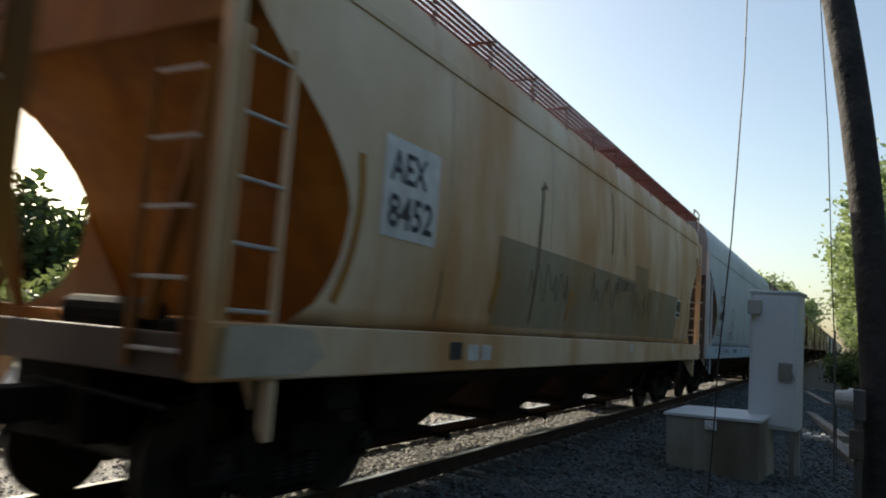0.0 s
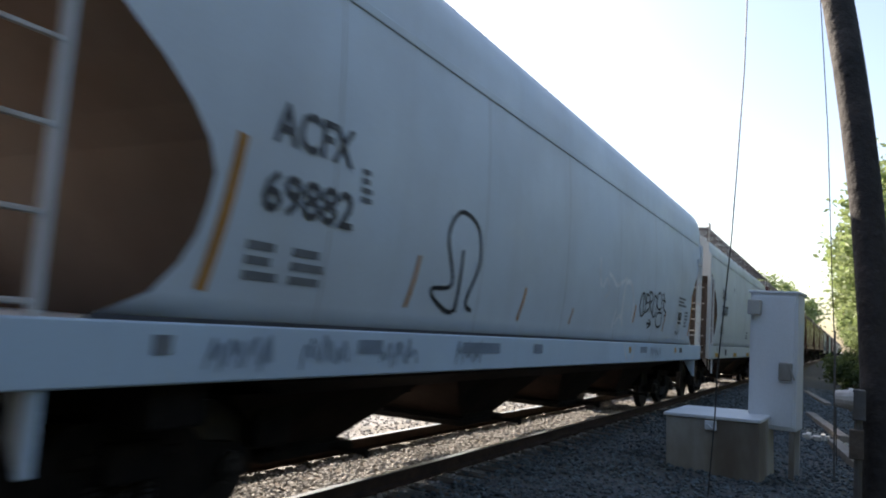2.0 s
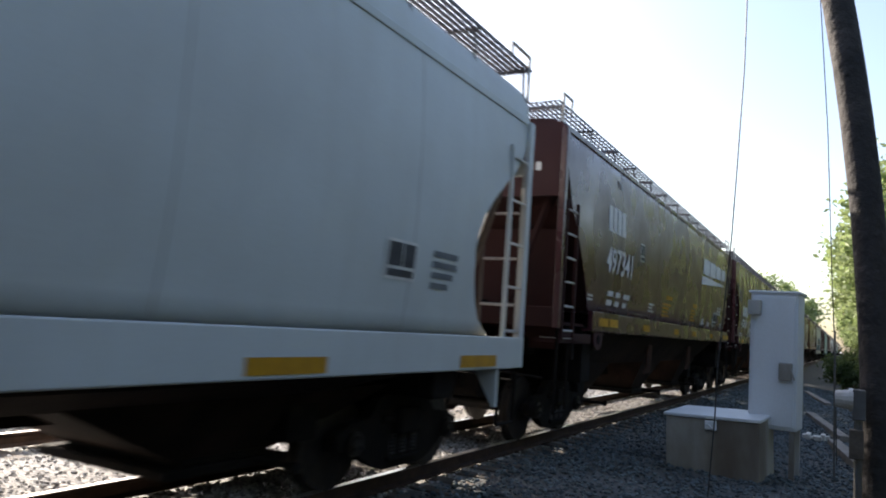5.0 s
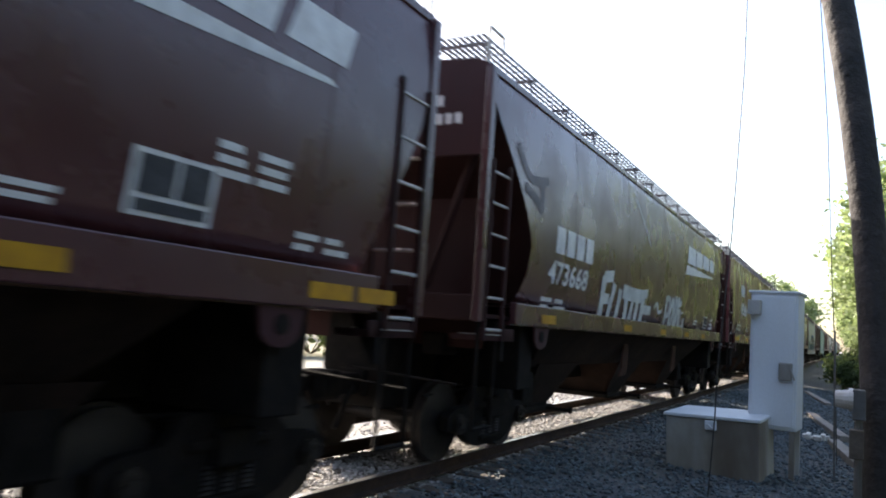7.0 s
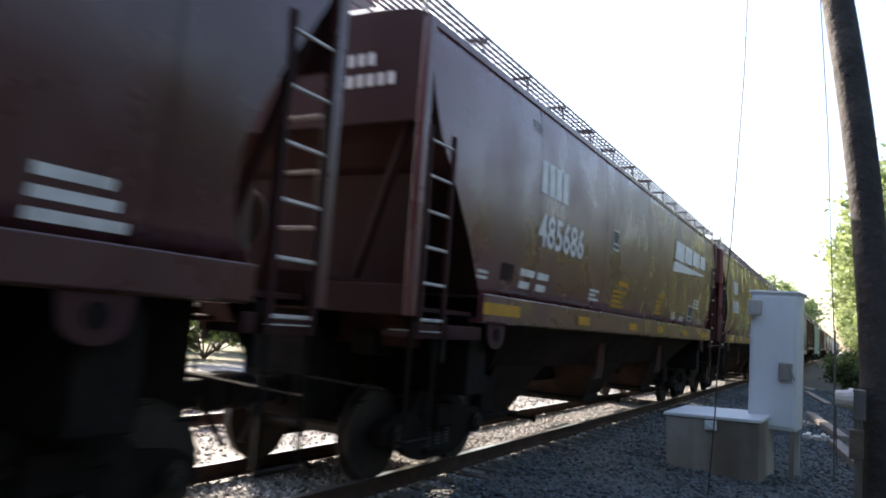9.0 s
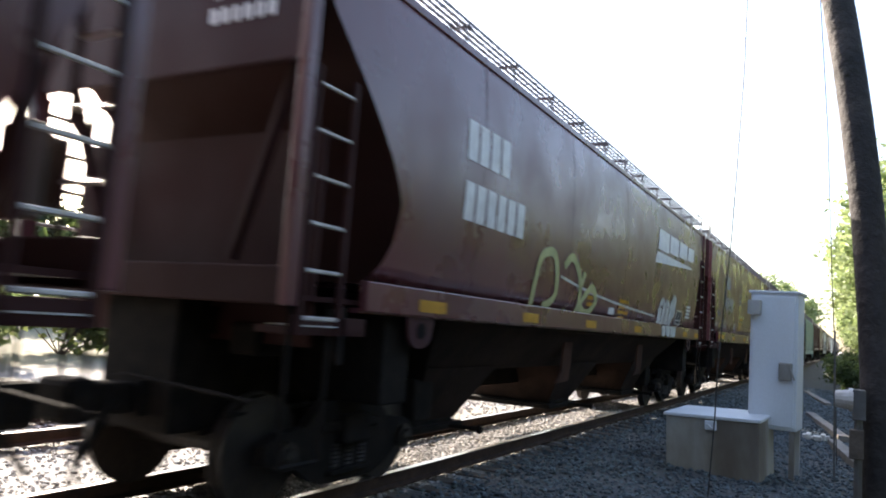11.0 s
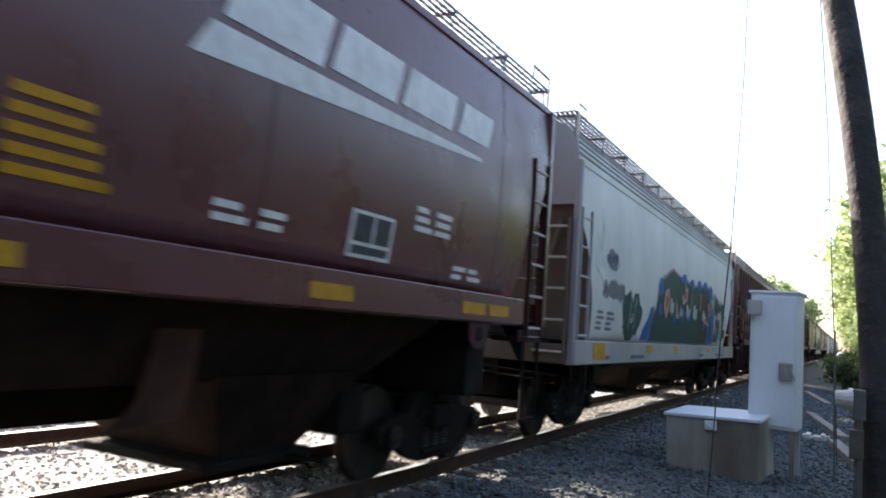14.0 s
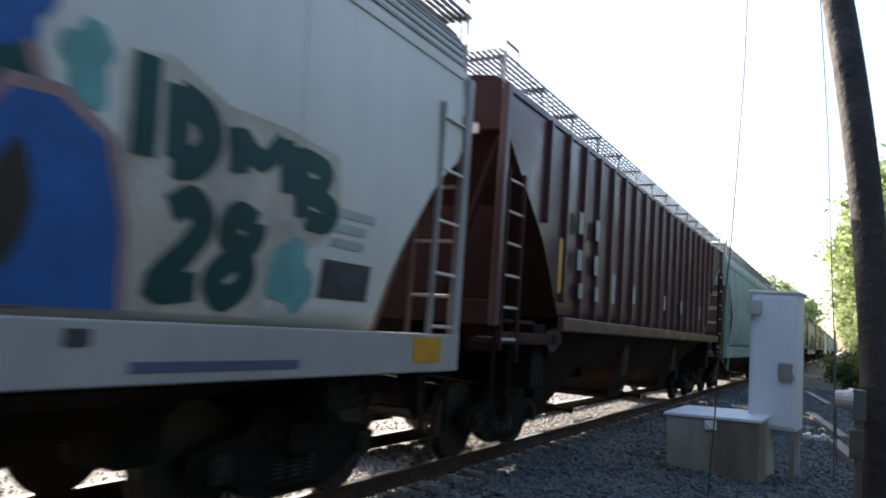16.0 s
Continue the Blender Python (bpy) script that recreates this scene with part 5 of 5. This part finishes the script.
# ---- things beside the track ----
M_OLDWOOD = grimy("weathered_timber", (0.20, 0.17, 0.14), (0.32, 0.28, 0.24), 3.0, 0.85)
def build_cabinet():
    """Tall relay cabinet on legs."""
    W, D, H0, H1 = 0.66, 0.60, 0.70, 2.70
    c = tagged(new("signal_cabinet"), "tall silver-grey metal relay cabinet on short legs", "cabinet")
    bm = bmesh.new()
    box(bm, -W / 2, -D / 2, H0, W / 2, D / 2, H1, 0.02)
    part("housing", bm, M_CAB, c)
    bm = bmesh.new()
    box(bm, -W / 2 - 0.03, -D / 2 - 0.03, H1 - 0.01, W / 2 + 0.03, D / 2 + 0.03, H1 + 0.03, 0.012)
    part("roof", bm, M_CAB, c)
    bm = bmesh.new()
    box(bm, -W / 2 + 0.04, -D / 2 - 0.022, H0 + 0.05, W / 2 - 0.04, -D / 2 + 0.002, H1 - 0.05, 0.01)
    d = part("door", bm, M_CAB, c)
    bm = bmesh.new()
    box(bm, W / 2 - 0.24, -D / 2 - 0.09, 1.42, W / 2 - 0.06, -D / 2 - 0.02, 1.68, 0.015)
    rod(bm, (W / 2 - 0.08, -D / 2 - 0.1, 1.6), (W / 2 - 0.02, -D / 2 - 0.12, 1.44), 0.015, 6)
    part("latch", bm, M_BOX, d, "grey latch box with lever")
    bm = bmesh.new()
    box(bm, -W / 2 - 0.02, -D / 2 - 0.14, H1 - 0.34, -W / 2 + 0.16, -D / 2 - 0.0, H1 - 0.12, 0.015)
    part("lamp_box", bm, M_BOX, c)
    for x in (-1, 1):
        for y in (-1, 1):
            bm = bmesh.new()
            box(bm, x * (W / 2 - 0.06) - 0.035, y * (D / 2 - 0.06) - 0.035, -0.02, x * (W / 2 - 0.06) + 0.035, y * (D / 2 - 0.06) + 0.035, H0 + 0.01)
            part("leg", bm, M_BOX, c)
    c.matrix_basis = pose(CABINET[0], CABINET[1], GROUND - 0.12, 0, 0, CABINET[2])


def build_box():
    W, D, H = 1.27, 1.28, 0.85
    c = tagged(new("junction_box"), "low stained grey metal equipment box with a hinged lid", "equipment box")
    bm = bmesh.new()
    box(bm, -W / 2, -D / 2, -0.12, W / 2, D / 2, H - 0.05, 0.015)
    part("body", bm, M_BOX, c)
    bm = bmesh.new()
    box(bm, -W / 2 - 0.03, -D / 2 - 0.03, H - 0.05, W / 2 + 0.03, D / 2 + 0.03, H, 0.012)
    part("lid", bm, M_CAB, c, "pale grey metal lid")
    bm = bmesh.new()
    box(bm, -0.08, -D / 2 - 0.05, H - 0.2, 0.08, -D / 2 - 0.0, H - 0.07, 0.012)
    rod(bm, (-0.04, -D / 2 - 0.06, H - 0.12), (0.05, -D / 2 - 0.06, H - 0.19), 0.012, 6)
    part("hasp", bm, M_CAB, c)
    c.matrix_basis = pose(BOX[0], BOX[1], GROUND - 0.09, 1.0, -1.7, BOX[2])


def build_pole():
    p = tagged(new("utility_pole"), "leaning weathered wooden utility pole", "utility pole")
    bm = bmesh.new()
    n, rings = 14, []
    for k in range(25):
        z = -0.5 + 9.5 * k / 24
        c = Vector((0.212 - 0.021 * (z - 0.5) ** 2 if z > 0.5 else 0.212, 6.5, z))
        if z > 4.5:
            c.x = 0.212 - 0.336 - 0.168 * (z - 4.5)
        r = 0.122 - 0.010 * k / 24
        rings.append([bm.verts.new(c + Vector((r * math.cos(6.2832 * i / n), r * math.sin(6.2832 * i / n), 0)) * (1 + 0.03 * noise.noise((i, k * 0.7, 3)))) for i in range(n)])
    for r0, r1 in zip(rings, rings[1:]):
        for i in range(n):
            bm.faces.new((r0[i], r0[(i + 1) % n], r1[(i + 1) % n], r1[i]))
    part("shaft", bm, M_POLE, p, smooth=True)


def build_pole_gear():
    b = tagged(new("meter_box"), "two small grey boxes on a conduit beside the wooden pole", "meter box")
    b.matrix_basis = pose(0.075, 6.32, 0)
    for x0, z0, x1, z1, m in ((-0.045, 1.11, 0.04, 1.33, M_GEAR), (-0.065, 0.83, 0.03, 1.04, M_TIE)):
        bm = bmesh.new()
        box(bm, x0, -0.06, z0, x1, 0.05, z1, 0.008)
        part("case", bm, m, b)
    bm = bmesh.new()
    rod(bm, (-0.005, 0.0, -0.35), (-0.005, 0.0, 1.12), 0.03, 10)
    part("conduit", bm, M_GEAR, b)
    l = tagged(new("marker_post"), "thin pale metal marker post beside the track", "post")
    l.matrix_basis = pose(-0.17, 13.0, GROUND - 0.15)
    bm = bmesh.new()
    rod(bm, (0, 0, -0.1), (-0.02, 0, 2.25), 0.016, 6)
    part("rod", bm, M_GEAR, l)
    bm = bmesh.new()
    rod(bm, (-0.06, 0.0, 1.25), (-0.16, 0.0, 1.25), 0.075, 16, 0.06)
    rod(bm, (-0.04, 0.0, 1.25), (-0.07, 0.0, 1.25), 0.085, 16)
    part("meter_dome", bm, M_RUNG, b, "shiny round meter dome", smooth=False)
    for y0, x0, x1, y1 in ((24.0, -0.95, -0.05, 18.2), (17.4, -0.25, 0.2, 14.2), (36.0, -1.6, -0.6, 29.0)):
        bm = bmesh.new()
        d = Vector((x1 - x0, y1 - y0, 0))
        box(bm, -0.11, -d.length / 2, -0.05, 0.11, d.length / 2, 0.12, 0.015)
        t = part("loose_timber", bm, M_OLDWOOD, at=pose((x0 + x1) / 2, (y0 + y1) / 2, GROUND - 0.12, 0, 0, math.degrees(math.atan2(-d.x, d.y))))
        tagged(t, "pale weathered timber lying on the ground", "timber")
    bm = bmesh.new()
    for q in range(7):
        rr = random.Random(q)
        box(bm, q * 0.07, rr.uniform(0, 0.25), 0.0, q * 0.07 + 0.1, rr.uniform(0.3, 0.45), rr.uniform(0.06, 0.16), 0.02)
    t = part("scrap_metal", bm, M_RUNG, at=pose(-0.85, 17.6, GROUND - 0.12))
    tagged(t, "small heap of dull scrap metal on the ballast", "scrap")


def cable(name, label, pts, r):
    bm = bmesh.new()
    for p, q in zip(pts, pts[1:]):
        rod(bm, p, q, r, 5)
    c = part(name, bm, M_WIRE)
    tagged(c, label, "cable")


def build_tree(name, x, y, h, spread, mat, seed, label, leaves=2600, low=0.25, size=0.16, shrub=False):
    rng = random.Random(seed)
    t = tagged(new(name), label, "shrub" if shrub else "tree", group="trackside trees")
    t.matrix_basis = pose(x, y, GROUND - 0.1)
    bm = bmesh.new()
    tips = []
    if not shrub:
        rod(bm, (0, 0, -0.1), (0.05 * h * 0.3, 0, h * 0.5), 0.022 * h, 8, 0.012 * h)
        rod(bm, (0.05 * h * 0.3, 0, h * 0.49), (0, 0.02 * h, h * 0.9), 0.012 * h, 6, 0.003 * h)
    for k in range(26 if not shrub else 12):
        a = rng.random() * 6.283
        z0 = h * (low * 0.8 + 0.5 * rng.random()) if not shrub else 0.02 * h
        z1 = min(h, z0 + h * rng.uniform(0.08, 0.38)) if not shrub else h * rng.uniform(0.3, 0.9)
        zz = (z1 / h - low) / (1 - low)
        r = spread * max(0.25, math.sin(min(1, max(0.05, zz)) * 2.7)) * rng.uniform(0.5, 1.0)
        p = (r * math.cos(a), r * math.sin(a), z1)
        rod(bm, (0.012 * h, 0, z0), p, 0.006 * h if not shrub else 0.012 * h, 5, 0.001 * h)
        tips.append(p)
    tips.append((0, 0, h * 0.95))
    part("trunk", bm, M_BARK, t)
    V, F = [], []
    n = 0
    for k in range(leaves):
        c = tips[rng.randrange(len(tips))]
        g = spread * 0.2
        p = np.array([c[0] + rng.gauss(0, g), c[1] + rng.gauss(0, g), c[2] + rng.gauss(0, g * 0.75)])
        if p[2] < 0.05:
            continue
        u = np.array([rng.gauss(0, 1), rng.gauss(0, 1), rng.gauss(0, 0.6)])
        u /= np.linalg.norm(u) + 1e-6
        w = np.cross(u, [rng.gauss(0, 1), rng.gauss(0, 1), rng.gauss(0, 1)])
        w /= np.linalg.norm(w) + 1e-6
        s = size * rng.uniform(0.6, 1.4)
        V += [(p - u * s).tolist(), (p + w * s * 0.5).tolist(), (p + u * s).tolist(), (p - w * s * 0.5).tolist()]
        F.append([n, n + 1, n + 2, n + 3])
        n += 4
    me = bpy.data.meshes.new("crown")
    me.from_pydata(V, [], F)
    me.materials.append(mat)
    c = new("crown", me)
    c.parent = t


CABINET = (-0.95, 12.3, -5.0)
BOX = (-1.64, 11.9, -3.6)
build_ground()
build_cabinet()
build_box()
build_pole()
build_pole_gear()
cable("guy_wire", "thin black guy wire hanging beside the track", [(-1.462, 9.6, -0.25), (-1.411, 9.6, 0.7), (-1.395, 9.6, 1.31), (-1.337, 9.6, 2.14), (-1.28, 9.6, 2.91), (-1.24, 9.6, 3.83), (-1.19, 9.6, 5.06), (-1.182, 9.6, 5.95), (-1.18, 9.6, 9.0)], 0.009)
cable("overhead_wire", "thin black wire running down beside the pole", [(-0.15, 14.0, -0.25), (-0.194, 14.0, 1.43), (-0.266, 14.0, 2.94), (-0.362, 14.0, 5.39), (-0.512, 14.0, 7.75), (-0.67, 14.0, 10.5)], 0.009)
# tree line on the camera's side, running on past the camera
for k in range(16):
    rr = random.Random(50 + k)
    sp = rr.uniform(3.0, 3.8)
    yy = 44 + k * 9
    build_tree("tree", 1.11 * sp - 0.013 * yy + rr.uniform(-0.2, 0.3), yy, rr.uniform(10, 13) + 0.03 * yy, sp, (M_LEAFPALE, M_LEAFPALE, M_LEAF)[k % 3], 100 + k, "leafy green tree in sunlight beside the track", 13000 if k < 6 else 5000, 0.06, 0.19)
# unseen row added to screen sky light and reflect in the car sides
for k in range(16):
    rr = random.Random(150 + k)
    build_tree("tree", 12 + rr.uniform(-1, 2), -14 + k * 5.0, rr.uniform(7.5, 9.0), rr.uniform(4.0, 4.8), M_LEAFPALE if k > 9 else (M_LEAF, M_LEAFDARK)[k % 2], 300 + k, "unseen leafy green tree beside the track", 3600, 0.05, 0.42)
# unseen trees added behind the camera to cut sky light on car ends
for k in range(5):
    rr = random.Random(170 + k)
    build_tree("tree", 0.5 + 3.2 * k, -12 + rr.uniform(-2, 1), rr.uniform(10, 12.5), 4.2, (M_LEAF, M_LEAFDARK)[k % 2], 330 + k, "unseen leafy tree added behind the camera to block sky light", 3200, 0.05, 0.42)
for k in range(4, 16):
    rr = random.Random(400 + k)
    build_tree("shrub", 0.6 - 0.02 * k + rr.uniform(-0.7, 1.4), 21 + k * 4.0, rr.uniform(0.9, 1.8), rr.uniform(0.8, 1.3), (M_LEAFDARK, M_LEAF)[k % 2], 420 + k, "low dark shrub beside the track", 900, 0.0, 0.10, True)
# beyond the second track
for k in range(16):
    rr = random.Random(80 + k)
    build_tree("tree", -44 - rr.uniform(0, 8), 4 + k * 11, rr.uniform(7, 10), rr.uniform(4, 5), (M_LEAFDARK, M_LEAF)[k % 2], 200 + k, "dark green tree beyond the tracks", 3400, 0.05, 0.42)
for k in range(22):
    rr = random.Random(500 + k)
    build_tree("shrub", -19 - rr.uniform(0, 6), -2 + k * 4.2, rr.uniform(1.8, 2.9), rr.uniform(1.6, 2.3), (M_LEAFPALE, M_LEAF, M_LEAFDARK)[k % 3], 520 + k, "sunlit green shrub beyond the tracks", 1500, 0.0, 0.20, True)
build_tree("tree", -15.5, 175, 17, 6.5, M_LEAFPALE, 600, "tall tree far along the track", 5000, 0.1, 0.5)
build_tree("tree", -14.0, 205, 17, 7, M_LEAFPALE, 601, "tall tree far along the track", 5000, 0.1, 0.5)
build_tree("tree", -22.0, 330, 18, 9, M_LEAFDARK, 602, "hazy tree at the far end of the track", 4000, 0.05, 0.8)
build_tree("tree", 7.0, 300, 16, 9, M_LEAF, 603, "hazy tree at the far end of the track", 4000, 0.05, 0.8)
build_stones()
build_track(TRACK, 240)
build_track(TRACK2, 120)


def motions():
    far = 201.0
    train = list(MOVING)
    for k in range(14):
        src = FAR_KINDS[k % len(FAR_KINDS)]
        c = copy_thing(src, pose(TRACK, far, 0))
        train.append((c, far))
        far += 17.9
    for c, y in train:
        walk(c, [(t, pose(TRACK, y - SPEED * t, 0)) for t in (0.0, 8.0, 16.0)])
    for w, k, c in WHEELS:
        if c is CAR_TEAL:
            continue
        walk(w, [(i / 15.0, pose(0, k, 0.457, math.degrees(SPEED / 0.457) * i / 15.0)) for i in range(241)])


motions()
